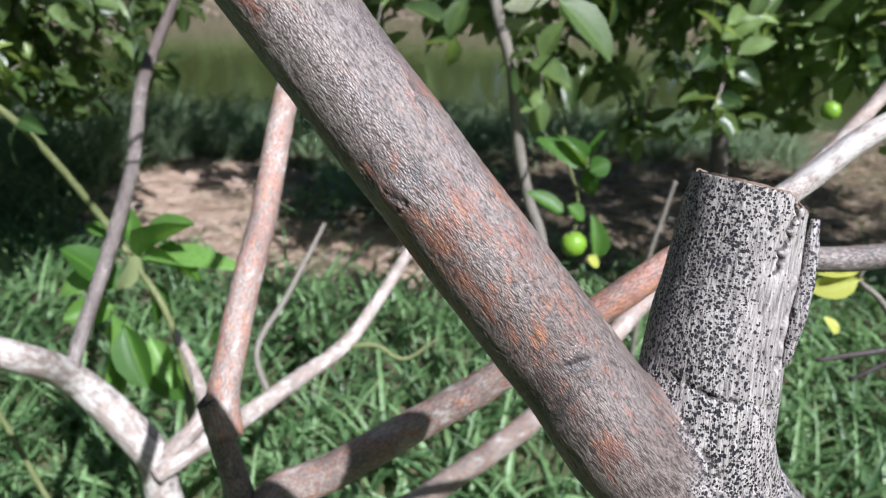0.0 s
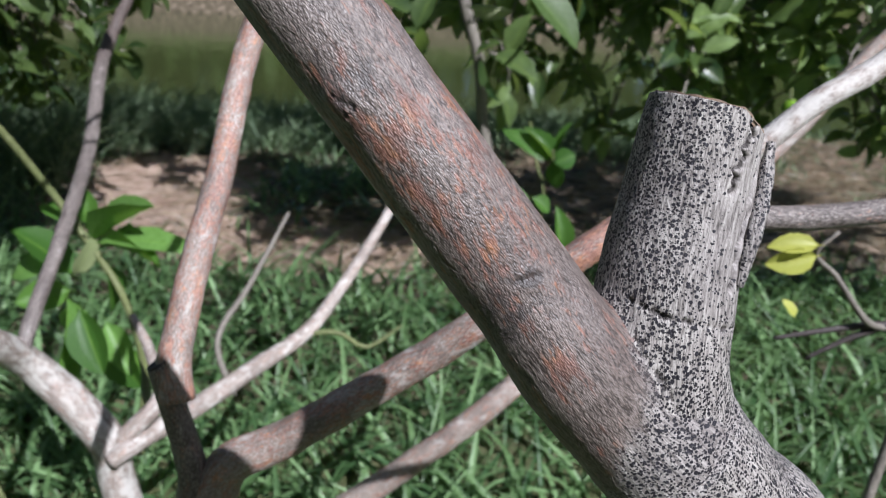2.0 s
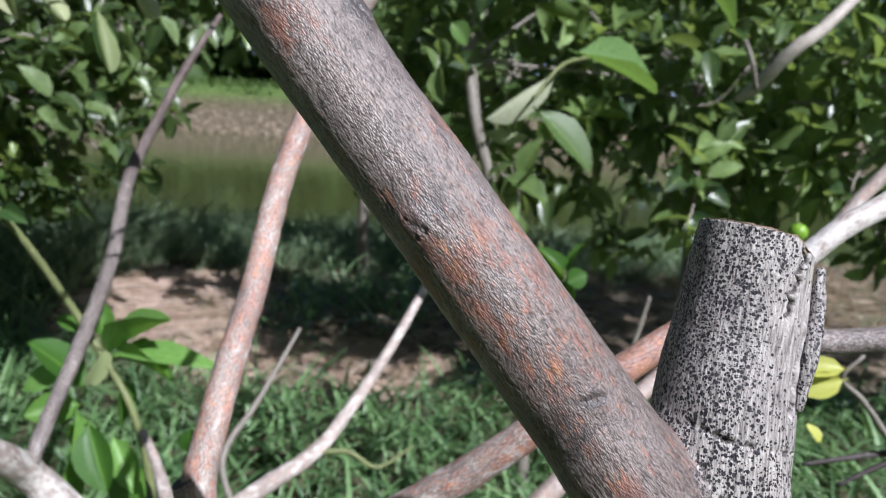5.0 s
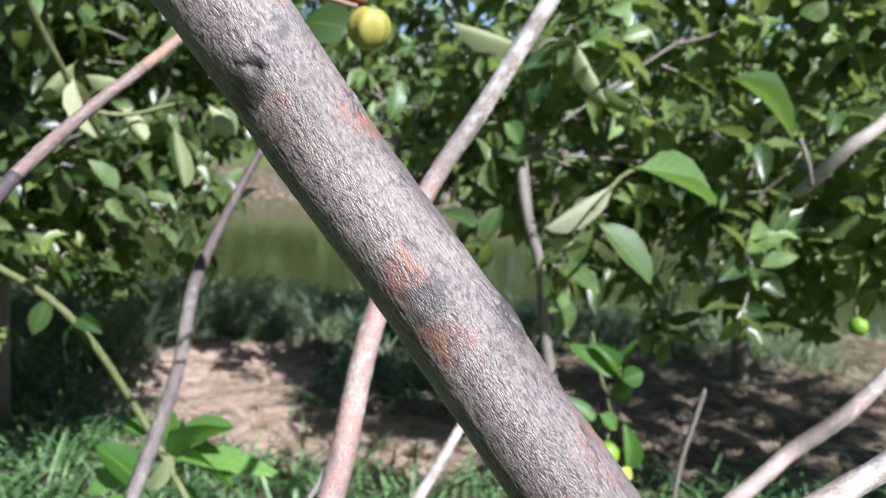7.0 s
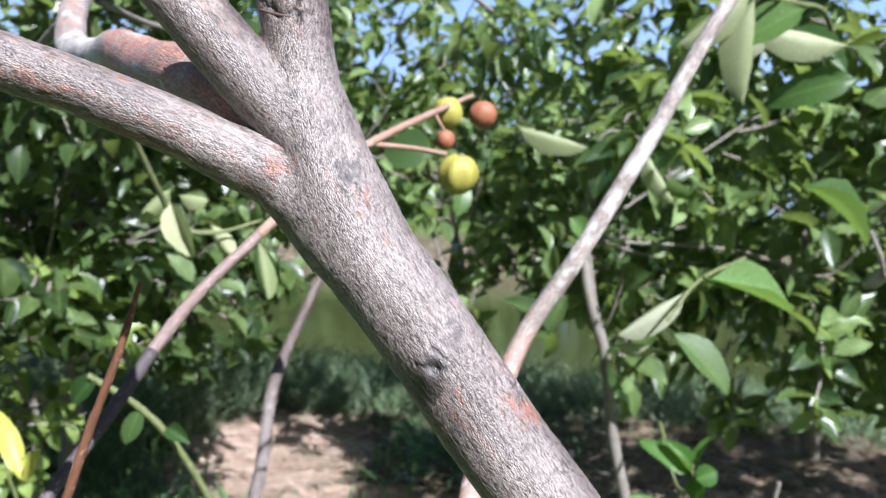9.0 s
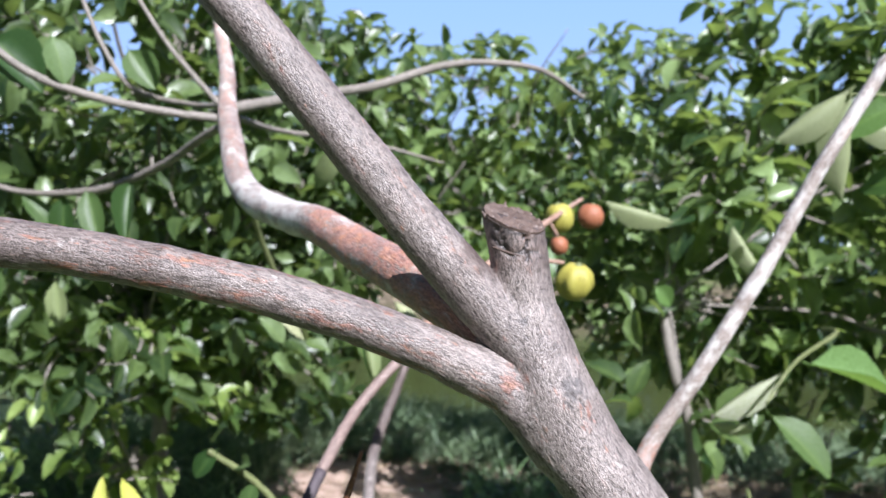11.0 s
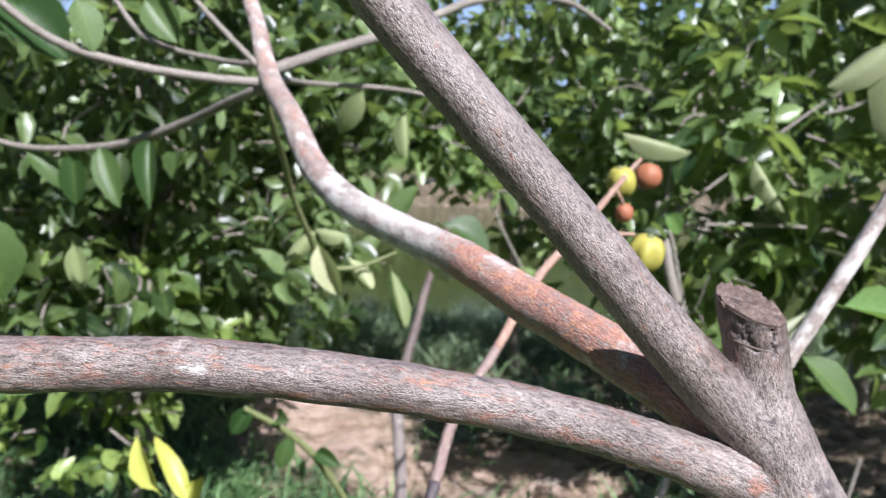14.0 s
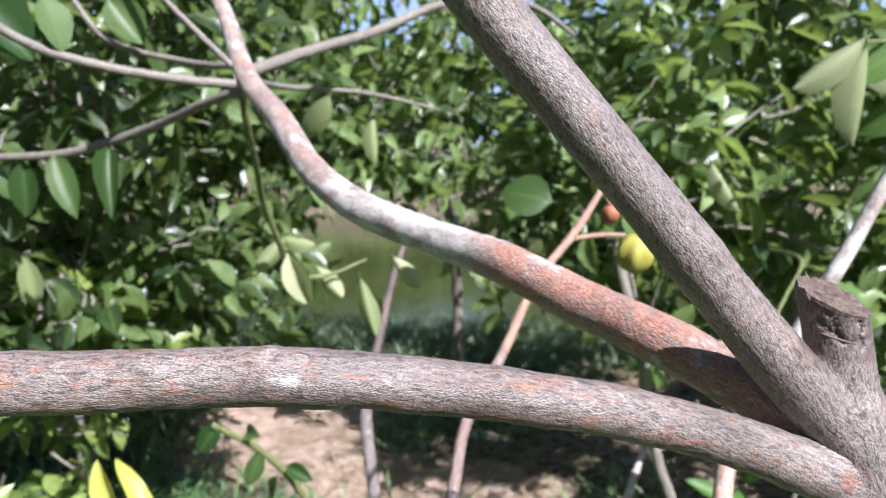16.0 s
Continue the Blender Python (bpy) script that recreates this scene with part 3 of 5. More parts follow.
def stump_marks(p):
    n = len(p)
    return {"rust": np.zeros(n), "pale": np.zeros(n), "old": ramp01(p[:, 2], 1.055, 1.085) * ramp01(p[:, 0], 0.140, 0.152), "scar": np.zeros(n), "speck": 1.02 - 0.92 * ramp01(p[:, 0] - 0.25 * (p[:, 2] - 1.12), 0.158, 0.180) * ramp01(p[:, 2], 1.085, 1.135)}


def plain_marks(rust, pale, scar=0.0):
    def paint(p):
        n = len(p)
        return {"rust": np.full(n, rust), "scar": np.full(n, scar), "pale": np.full(n, pale), "old": np.zeros(n)}
    return paint


def stick_marks(p):
    # darkens the stick towards its tip
    return {**plain_marks(-0.35, 0.1)(p), "film": 1.2 * ramp01(p[:, 2], 0.98, 1.10)}


def side_limb_marks(p):
    """Scattered reddish film and chalky patches along the level limb."""
    m = limb_marks(p)
    m["rust"] = np.maximum(m["rust"], 0.30 * ramp01(-p[:, 0], 0.10, 0.16))
    m["pale"] = 0.10 * ramp01(-p[:, 0], 0.10, 0.16)
    return m


def back_limb_marks(p):
    """Rust-red lower stretch and chalky bend of the limb that grows away behind the fork."""
    rust = 0.75 * ramp01(p[:, 0], -0.27, -0.25) * (1 - ramp01(p[:, 0], -0.125, -0.10)) + 0.32 * (1 - ramp01(p[:, 0], -0.39, -0.36)) + 0.10
    pale = 0.50 * ramp01(p[:, 0], -0.42, -0.38) * (1 - ramp01(p[:, 0], -0.28, -0.26)) + 0.24 + 0.20 * (1 - ramp01(p[:, 0], -0.42, -0.38)) + 0.25 * spots(p, [(-0.23, 0.43, 1.46, 0.02, 1)])
    n = len(p)
    return {"rust": rust, "pale": pale, "scar": np.zeros(n), "old": np.zeros(n)}


def red_marks(p):
    n = len(p)
    return {"rust": (0.45 + 0.5 * ramp01(p[:, 0], 0.10, 0.16)) * (1 - ramp01(p[:, 0], 0.20, 0.26)), "pale": 0.30 + 0.5 * ramp01(p[:, 0], 0.19, 0.26), "scar": np.zeros(n), "old": np.zeros(n)}


def rod_marks(p):
    rust = 0.58 * (1 - ramp01(p[:, 2], 1.23, 1.29)) - 0.3 * ramp01(p[:, 2], 1.27, 1.33)
    pale = 0.22 + 0.42 * ramp01(p[:, 2], 1.25, 1.35)
    n = len(p)
    return {"rust": rust, "pale": pale, "scar": np.zeros(n), "old": np.zeros(n)}


TREE = (0.34, 0.50, 0.0)
lime_tree = thing("pruned_lime_tree", TREE, "pruned citrus tree with grey bark, rust-red patches and cut stumps", "tree")
trunk = Tube([(0.34, 0.50, -0.03, 0.06), (0.335, 0.47, 0.30, 0.05), (0.30, 0.38, 0.72, 0.040), (0.232, 0.315, 0.98, 0.030), (0.194, 0.303, 1.038, 0.0275), (0.173, 0.297, 1.064, 0.0255)], 40, 0.003, 0.04, 1)
limb = Tube([(0.232, 0.318, 0.98, 0.020), (0.190, 0.302, 1.036, 0.0205), (0.145, 0.290, 1.088, 0.0195), (0.119, 0.295, 1.120, 0.0180), (0.082, 0.300, 1.166, 0.0172), (0.045, 0.311, 1.210, 0.0174),
             (0.010, 0.321, 1.252, 0.0178), (-0.020, 0.328, 1.287, 0.0182), (-0.052, 0.331, 1.328, 0.0190), (-0.072, 0.333, 1.352, 0.0196), (-0.086, 0.335, 1.377, 0.0190), (-0.097, 0.337, 1.405, 0.016)], 240, 0.0010, 0.035, 2,
            [(0.067, 0.283, 1.174, 0.006, 0.0032), (0.021, 0.303, 1.241, 0.010, 0.0018), (0.047, 0.309, 1.236, 0.008, 0.0024), (-0.039, 0.312, 1.311, 0.007, 0.0028),
             (-0.012, 0.323, 1.302, 0.005, 0.0022), (0.122, 0.279, 1.127, 0.004, 0.0008), (-0.072, 0.317, 1.377, 0.006, 0.0015), (-0.098, 0.319, 1.41, 0.003, 0.0008)])
stump = Tube([(0.183, 0.302, 1.045, 0.0235), (0.1695, 0.302, 1.085, 0.0230), (0.1690, 0.307, 1.112, 0.0222), (0.1735, 0.315, 1.139, 0.0208), (0.1785, 0.321, 1.170, 0.0188), (0.1820, 0.325, 1.192, 0.0180)], 260, 0.0006, 0.05, 3)
stub = Tube([(-0.074, 0.334, 1.350, 0.0125), (-0.089, 0.336, 1.388, 0.0155), (-0.098, 0.337, 1.412, 0.0143), (-0.103, 0.338, 1.434, 0.0137), (-0.1065, 0.339, 1.456, 0.0143), (-0.1085, 0.3395, 1.474, 0.0140)], 160, 0.0009, 0.05, 4)
upper = Tube([(-0.082, 0.334, 1.375, 0.014), (-0.100, 0.335, 1.398, 0.0148), (-0.1235, 0.330, 1.4220, 0.0134), (-0.1560, 0.323, 1.4582, 0.0125), (-0.1705, 0.320, 1.4758, 0.0124), (-0.2127, 0.313, 1.5248, 0.0121), (-0.2540, 0.306, 1.5718, 0.0122), (-0.3045, 0.295, 1.6365, 0.0121), (-0.375, 0.29, 1.726, 0.012)], 160, 0.0011, 0.04, 5,
             [(-0.165, 0.312, 1.482, 0.006, 0.001), (-0.218, 0.306, 1.53, 0.007, 0.0015)])
side = Tube([(-0.080, 0.333, 1.352, 0.015), (-0.100, 0.331, 1.374, 0.0138), (-0.118, 0.326, 1.384, 0.0122), (-0.160, 0.309, 1.4032, 0.0107), (-0.210, 0.291, 1.4196, 0.0104), (-0.262, 0.276, 1.4303, 0.0104), (-0.309, 0.263, 1.4376, 0.0106), (-0.355, 0.251, 1.4405, 0.0107), (-0.410, 0.238, 1.4412, 0.0108), (-0.50, 0.22, 1.445, 0.0106), (-0.62, 0.20, 1.46, 0.010)], 140, 0.0011, 0.08, 6,
            [(-0.293, 0.253, 1.434, 0.004, 0.001), (-0.367, 0.238, 1.450, 0.007, 0.0022), (-0.33, 0.25, 1.449, 0.008, 0.0028), (-0.25, 0.27, 1.441, 0.007, 0.0024)])
back = Tube([(-0.085, 0.338, 1.375, 0.012), (-0.122, 0.347, 1.399, 0.0112), (-0.138, 0.353, 1.411, 0.0120), (-0.171, 0.378, 1.426, 0.0130), (-0.208, 0.418, 1.437, 0.0132), (-0.252, 0.462, 1.452, 0.0127), (-0.300, 0.520, 1.460, 0.0125), (-0.363, 0.590, 1.475, 0.0132), (-0.417, 0.66, 1.502, 0.0126), (-0.467, 0.74, 1.547, 0.0122), (-0.537, 0.86, 1.595, 0.0120), (-0.588, 0.95, 1.668, 0.0103), (-0.630, 1.01, 1.730, 0.0098), (-0.68, 1.08, 1.83, 0.009)], 32, 0.0025, 0.06, 7)
for kx, ky, kz, dx, dz in ((0.067, 0.283, 1.174, 0.003, -0.001), (0.069, 0.283, 1.171, 0.002, 0.002), (0.047, 0.309, 1.236, 0.006, -0.002), (0.046, 0.309, 1.240, 0.004, 0.003), (0.049, 0.309, 1.232, 0.003, 0.004),
                           (-0.039, 0.312, 1.311, 0.006, -0.001), (-0.036, 0.312, 1.315, 0.004, -0.003), (-0.012, 0.323, 1.302, 0.003, 0.003), (-0.010, 0.323, 1.299, 0.003, -0.002), (0.122, 0.279, 1.127, 0.003, 0.001),
                           (-0.072, 0.317, 1.377, 0.003, -0.002), (-0.098, 0.319, 1.410, 0.002, 0.001)):
    limb.crack((kx - dx, ky, kz - dz), (kx + dx, ky, kz + dz), 0.0007, 0.0012)
stub.crack((-0.0985, 0.3240, 1.456), (-0.0975, 0.3240, 1.4380), 0.0011, 0.0020)
stump.crack((0.1950, 0.3120, 1.164), (0.1855, 0.2935, 1.121), 0.0014, 0.0065)
stump.crack((0.1880, 0.3070, 1.171), (0.1815, 0.2990, 1.150), 0.0009, 0.0026)
stump.crack((0.146, 0.292, 1.119), (0.163, 0.284, 1.1145), 0.0008, 0.0014)
stump.crack((0.163, 0.284, 1.1145), (0.189, 0.294, 1.1065), 0.0007, 0.0020)
stump.crack((0.163, 0.280, 1.098), (0.170, 0.276, 1.085), 0.0006, 0.0015)
stump.crack((0.152, 0.284, 1.113), (0.159, 0.279, 1.100), 0.0006, 0.0012)
stump.trim((0.189, 0.321, 1.1690), (0.68, 0.0, 0.73))
stump.trim((0.1785, 0.321, 1.1712), (0.20, 0.20, 0.95))
stub.crack((-0.1155, 0.3275, 1.4475), (-0.1060, 0.3250, 1.4400), 0.0012, 0.0010)
stub.crack((-0.1060, 0.3250, 1.4400), (-0.0935, 0.3290, 1.4415), 0.0012, 0.0009)
stub.crack((-0.1120, 0.3262, 1.4520), (-0.1085, 0.3252, 1.4420), 0.0012, 0.0010)
stub.trim((-0.1066, 0.339, 1.4562), (0.30, -0.30, 0.90))
for a, others in ((limb, (stump, trunk)), (stump, (limb,)), (trunk, (limb, stump)), ):
    a.blend(others, 0.006)
for a, others in ((stub, (upper, limb)), (upper, (stub, limb)), (side, (limb, upper)), (back, (side, upper, limb)), (limb, (side, upper))):
    a.blend(others, 0.0028)
for a, high in ((limb, 0.00034), (upper, 0.00029), (side, 0.00029), (stub, 0.00028), (stump, 0.00016)):
    a.carve(high, long=0.0060 if a is side else 0.0040, seed=len(a.c) % 97)
PIECES = {}
for name, tube, label, paint in (
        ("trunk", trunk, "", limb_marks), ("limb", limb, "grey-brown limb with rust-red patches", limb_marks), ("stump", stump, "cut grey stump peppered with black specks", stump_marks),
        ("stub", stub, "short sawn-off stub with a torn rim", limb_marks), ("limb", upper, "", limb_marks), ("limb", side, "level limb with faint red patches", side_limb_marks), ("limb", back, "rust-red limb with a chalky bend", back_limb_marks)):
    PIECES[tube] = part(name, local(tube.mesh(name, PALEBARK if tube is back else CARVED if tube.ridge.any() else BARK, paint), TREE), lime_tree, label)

rod = Tube([(-0.075, 0.512, 0.935, 0.012), (-0.077, 0.52, 0.962, 0.0112), (-0.070, 0.555, 1.018, 0.0100), (-0.064, 0.60, 1.066, 0.0097), (-0.056, 0.66, 1.146, 0.0094), (-0.028, 0.735, 1.243, 0.0088), (0.022, 0.745, 1.329, 0.0082), (0.079, 0.755, 1.432, 0.0077), (0.120, 0.760, 1.515, 0.0070), (0.167, 0.765, 1.600, 0.0066), (0.183, 0.766, 1.626, 0.0066), (0.217, 0.77, 1.634, 0.0062), (0.25, 0.775, 1.625, 0.0055)], 20, 0.004, 0.07, 8)
second = Tube([(0.31, 0.5, 0.12, 0.045), (0.10, 0.51, 0.45, 0.034), (-0.055, 0.515, 0.78, 0.017), (-0.070, 0.515, 0.88, 0.0105), (-0.080, 0.514, 0.935, 0.0090), (-0.086, 0.513, 0.968, 0.0082)], 28, 0.005, 0.05, 9)
second.trim((-0.083, 0.513, 0.962), (-0.5, -0.1, 0.8))
red = Tube([(-0.06, 0.515, 0.845, 0.016), (-0.045, 0.517, 0.882, 0.0145), (-0.008, 0.515, 0.905, 0.0130), (0.059, 0.508, 0.956, 0.0113), (0.106, 0.502, 0.994, 0.0104), (0.166, 0.495, 1.048, 0.0092), (0.205, 0.503, 1.076, 0.0084), (0.243, 0.512, 1.099, 0.0074), (0.275, 0.520, 1.118, 0.0070), (0.305, 0.526, 1.143, 0.0069), (0.345, 0.535, 1.167, 0.0068), (0.44, 0.56, 1.235, 0.0062)], 24, 0.004, 0.06, 10,
           [(0.08, 0.494, 0.981, 0.005, 0.002), (0.192, 0.482, 1.075, 0.005, 0.002), (0.345, 0.53, 1.167, 0.004, 0.002)])
level = Tube([(0.205, 0.503, 1.074, 0.0060), (0.222, 0.501, 1.079, 0.0072), (0.242, 0.492, 1.083, 0.0074), (0.279, 0.488, 1.084, 0.0072), (0.316, 0.49, 1.087, 0.0071), (0.42, 0.50, 1.10, 0.0068)], 20, 0.004, 0.05, 11, [(0.301, 0.482, 1.09, 0.004, 0.002)])
for name, tube, mat, paint, label in (("limb", second, BARK, plain_marks(0.2, 0.1), ""), ("limb", rod, PALEBARK, rod_marks, "slender limb, reddish below and pale grey above"), ("limb", red, PALEBARK, red_marks, "slender limb, rust-red below and silver-grey above"),
                                      ("limb", level, BARK, plain_marks(0.0, 0.0), "level grey limb")):
    PIECES[tube] = part(name, local(tube.mesh(name, mat, paint), TREE), lime_tree, label)


def twig(name, pts, material, parent, place, segs=10, step=0.008, lumps=0.08, seed=1, label=""):
    return part(name, local(Tube(pts, segs, step, lumps, seed).mesh(name, material), place), parent, label)


def cut_face(tube, parent, place, seed, material, label, rough=0.0008):
    """The sawn end of a stump: fibrous, slightly dished wood with a torn rim."""
    ring = tube.v[-tube.segs:][::2]
    mid, n = ring.mean(0), len(ring)
    rows = []
    for f in (0.03, 0.15, 0.28, 0.40, 0.52, 0.63, 0.73, 0.82, 0.90, 0.96, 1.005):
        flat = mid + (ring - mid) * f
        lift = rough * (0.7 + 1.6 * blob_noise(flat, 220.0, seed) + 0.8 * blob_noise(flat, 620.0, seed + 3) + (0.6 if f > 0.85 else 0.0))
        rows.append(flat + tube.saw * lift[:, None])
    rows.append(mid + (ring - mid) * 1.0 - tube.saw * 0.0015)
    v = np.vstack(rows)
    fs = [[i * n + j, i * n + (j + 1) % n, (i + 1) * n + (j + 1) % n, (i + 1) * n + j] for i in range(len(rows) - 1) for j in range(n)]
    fs.append(list(range(n))[::-1])
    part("cut_face", local(mesh_from("cut_face", v, fs, material, False, None, {"grain": v * [1, 1, 3]}), place), parent, label)


cut_face(stump, PIECES[stump], TREE, 5, CUTWOOD, "weathered pale sawn wood", 0.0005)
cut_face(stub, PIECES[stub], TREE, 6, BROWNWOOD, "rough brown sawn wood")
cut_face(second, PIECES[second], TREE, 7, DARKTWIG, "dark sawn wood", 0.0006)

# twigs of the limb that grows away behind the fork
for pts, mat in (
        ([(-0.54, 0.865, 1.588, 0.0058), (-0.60, 0.835, 1.592, 0.0055), (-0.669, 0.795, 1.603, 0.0053), (-0.722, 0.75, 1.621, 0.0050), (-0.765, 0.72, 1.658, 0.0043), (-0.83, 0.70, 1.73, 0.0035)], TWIG),
        ([(-0.545, 0.865, 1.60, 0.0080), (-0.501, 1.0, 1.641, 0.0072), (-0.444, 1.15, 1.685, 0.0074), (-0.36, 1.27, 1.742, 0.0068), (-0.29, 1.34, 1.762, 0.006), (-0.205, 1.40, 1.76, 0.0055), (-0.13, 1.46, 1.72, 0.004)], TWIG),
        ([(-0.54, 0.87, 1.585, 0.006), (-0.605, 0.92, 1.573, 0.0060), (-0.704, 1.0, 1.549, 0.0065), (-0.80, 1.05, 1.525, 0.0068), (-0.893, 1.083, 1.508, 0.0066), (-1.035, 1.10, 1.505, 0.0050), (-1.15, 1.1, 1.53, 0.004)], TWIG),
        ([(-0.555, 0.88, 1.605, 0.0040), (-0.618, 0.90, 1.661, 0.0036), (-0.657, 0.91, 1.70, 0.0032), (-0.72, 0.92, 1.78, 0.0025)], TWIG),
        ([(-0.565, 0.90, 1.612, 0.0040), (-0.65, 0.96, 1.625, 0.0040), (-0.766, 1.0, 1.656, 0.0041), (-0.819, 1.0, 1.72, 0.0037), (-0.86, 1.0, 1.80, 0.003)], TWIG),
        ([(-0.545, 0.90, 1.596, 0.0045), (-0.55, 1.05, 1.60, 0.004), (-0.46, 1.2, 1.60, 0.0035), (-0.36, 1.3, 1.58, 0.002)], TWIG),
        ([(-0.555, 0.89, 1.585, 0.004), (-0.562, 0.93, 1.541, 0.0045), (-0.575, 1.0, 1.493, 0.0045), (-0.586, 1.06, 1.443, 0.0045), (-0.583, 1.12, 1.378, 0.0045), (-0.581, 1.18, 1.322, 0.004), (-0.536, 1.22, 1.313, 0.0035), (-0.478, 1.26, 1.334, 0.002)], GREENTWIG)):
    twig("twig", pts, mat, lime_tree, TREE, 10, 0.006, 0.10, len(pts))

# loose bark on the stump and the sawn stub
flake = Tube([(0.1985, 0.3165, 1.1615, 0.0014), (0.1965, 0.3110, 1.1500, 0.0026), (0.1925, 0.3025, 1.1350, 0.0026), (0.1888, 0.2965, 1.1200, 0.0012)], 12, 0.0012, 0.25, 21)
part("bark_flap", local(flake.mesh("bark_flap", BARK, lambda p: {**stump_marks(p), "speck": np.full(len(p), 0.9)}), TREE), PIECES[stump], "split-off strip of speckled bark")
part("bark_flap", local(Tube([(-0.1150, 0.3282, 1.4430, 0.0004), (-0.1070, 0.3258, 1.4405, 0.0008), (-0.1000, 0.3253, 1.4390, 0.0005)], 8, 0.0012, 0.25, 3).mesh("bark_flap", BROWNWOOD), TREE), PIECES[stub], "torn strip of bark")
rng = np.random.RandomState(77)
rim = stub.v[-stub.segs:]
hub = rim.mean(0)
for k in range(9):
    q = rim[rng.randint(stub.segs)]
    if q[0] > -0.104 and k % 3:
        continue
    out = (q - hub) / np.linalg.norm(q - hub)
    foot = q - out * 0.0010 - np.array([0, 0, 0.0022])
    tip = q + out * rng.uniform(-0.0005, 0.0022) + np.array([0, 0, rng.uniform(0.0006, 0.0026)])
    part("splinter", local(Tube([(*foot, 0.0011), (*(0.5 * foot + 0.5 * tip), 0.0009), (*tip, 0.0002)], 6, 0.001, 0.2, k).mesh("splinter", BROWNWOOD), TREE), PIECES[stub])

# the twig that carries the fruit
FRUIT_TWIG = [(-0.055, 0.515, 0.76, 0.0080), (-0.20, 0.455, 0.85, 0.0072), (-0.31, 0.41, 0.99, 0.0066), (-0.33, 0.42, 1.10, 0.0046), (-0.31, 0.47, 1.17, 0.0045), (-0.294, 0.52, 1.218, 0.0045), (-0.287, 0.565, 1.255, 0.0050), (-0.279, 0.624, 1.293, 0.0050), (-0.250, 0.672, 1.338, 0.0046), (-0.218, 0.74, 1.392, 0.0046), (-0.178, 0.80, 1.433, 0.0042), (-0.139, 0.90, 1.472, 0.0036), (-0.106, 0.985, 1.503, 0.0026)]
# lower stretch carries its shadow as a dark colour
twig("twig", FRUIT_TWIG[:7], SHADOWTWIG, lime_tree, TREE, 12, 0.004, 0.14, 4, "lower part of the fruiting twig, coloured dark for shadow")
twig("twig", FRUIT_TWIG[6:9], MAUVETWIG, lime_tree, TREE, 12, 0.004, 0.14, 5, "mauve-grey twig")
twig("twig", FRUIT_TWIG[8:], RUSTTWIG, lime_tree, TREE, 12, 0.004, 0.14, 4, "orange-brown fruiting twig")
twig("twig", [(-0.186, 0.79, 1.427, 0.003), (-0.150, 0.83, 1.427, 0.0028), (-0.118, 0.865, 1.424, 0.0024)], RUSTTWIG, lime_tree, TREE, 8, 0.004, 0.1, 5)
twig("twig", [(-0.139, 0.90, 1.472, 0.0022), (-0.132, 0.905, 1.46, 0.002), (-0.128, 0.91, 1.452, 0.002)], RUSTTWIG, lime_tree, TREE, 8, 0.003, 0.1, 6)
twig("twig", [(-0.31, 0.41, 0.99, 0.0045), (-0.285, 0.39, 1.08, 0.0030), (-0.252, 0.385, 1.16, 0.0028), (-0.232, 0.38, 1.212, 0.0026), (-0.218, 0.38, 1.254, 0.0024), (-0.203, 0.38, 1.293, 0.0021), (-0.1925, 0.38, 1.3275, 0.0011)], DEADTWIG, lime_tree, TREE, 8, 0.004, 0.16, 7, "brown dead twig")


def fruit(name, place, r, squash, ribs, material, label, stem=None, seed=0):
    """A citrus fruit with its button and ribs, hanging by its stalk."""
    bm = bmesh.new()
    bmesh.ops.create_uvsphere(bm, u_segments=32, v_segments=18, radius=1.0)
    rng = np.random.RandomState(seed)
    ph = rng.rand() * 6
    for v in bm.verts:
        th, z = math.atan2(v.co.y, v.co.x), v.co.z
        w = 1 + ribs * math.cos(6 * th + ph) * (1 - z * z) + 0.02 * math.sin(3 * th + 2 * z)
        v.co.x *= w * r
        v.co.y *= w * r
        v.co.z = z * squash * r * (1 - 0.10 * math.exp(-((1 - abs(z)) * 9) ** 2)) - (0.05 * r if z < -0.97 else 0)
    for f in bm.faces:
        f.smooth = True
    cap = bmesh.new()
    bmesh.ops.create_cone(cap, cap_ends=True, segments=10, radius1=0.26 * r, radius2=0.11 * r, depth=0.14 * r)
    bmesh.ops.translate(cap, vec=(0, 0, squash * r * 0.93), verts=cap.verts)
    ob = new(name)
    ob.empty_display_size = 0.02
    for piece, shape, mat in (("peel", bm, material), ("calyx", cap, GREENTWIG)):
        me = bpy.data.meshes.new(piece)
        shape.to_mesh(me)
        shape.free()
        me.materials.append(mat)
        part(piece, me, ob)
    ob.location = place
    ob.rotation_euler = (rng.uniform(-0.3, 0.3), rng.uniform(-0.3, 0.3), rng.uniform(0, 6))
    return tagged(ob, label, "fruit", "fruit on the citrus trees")


fruit("lime", (-0.105, 0.866, 1.403), 0.0206, 1.12, 0.11, YELLOWFRUIT, "ripe yellow lime with shallow ribs hanging from a twig", seed=1)
fruit("lime", (-0.130, 0.945, 1.477), 0.0175, 1.15, 0.03, YELLOWFRUIT, "yellow lime beside a dried brown one", seed=2)
fruit("lime", (-0.094, 1.0, 1.482), 0.0172, 1.02, 0.02, BROWNFRUIT, "dried reddish-brown lime on a twig", seed=3)
fruit("lime", (-0.127, 0.912, 1.443), 0.0108, 1.12, 0.02, BROWNFRUIT, "small dried brown lime on a twig", seed=4)
fruit("lime", (0.298, 1.76, 0.626), 0.029, 1.02, 0.0, LIME, "round green lime low among leaves", seed=5)
fruit("lime", (0.956, 2.10, 0.884), 0.024, 1.02, 0.0, LIME, "small green lime among dark leaves", seed=6)

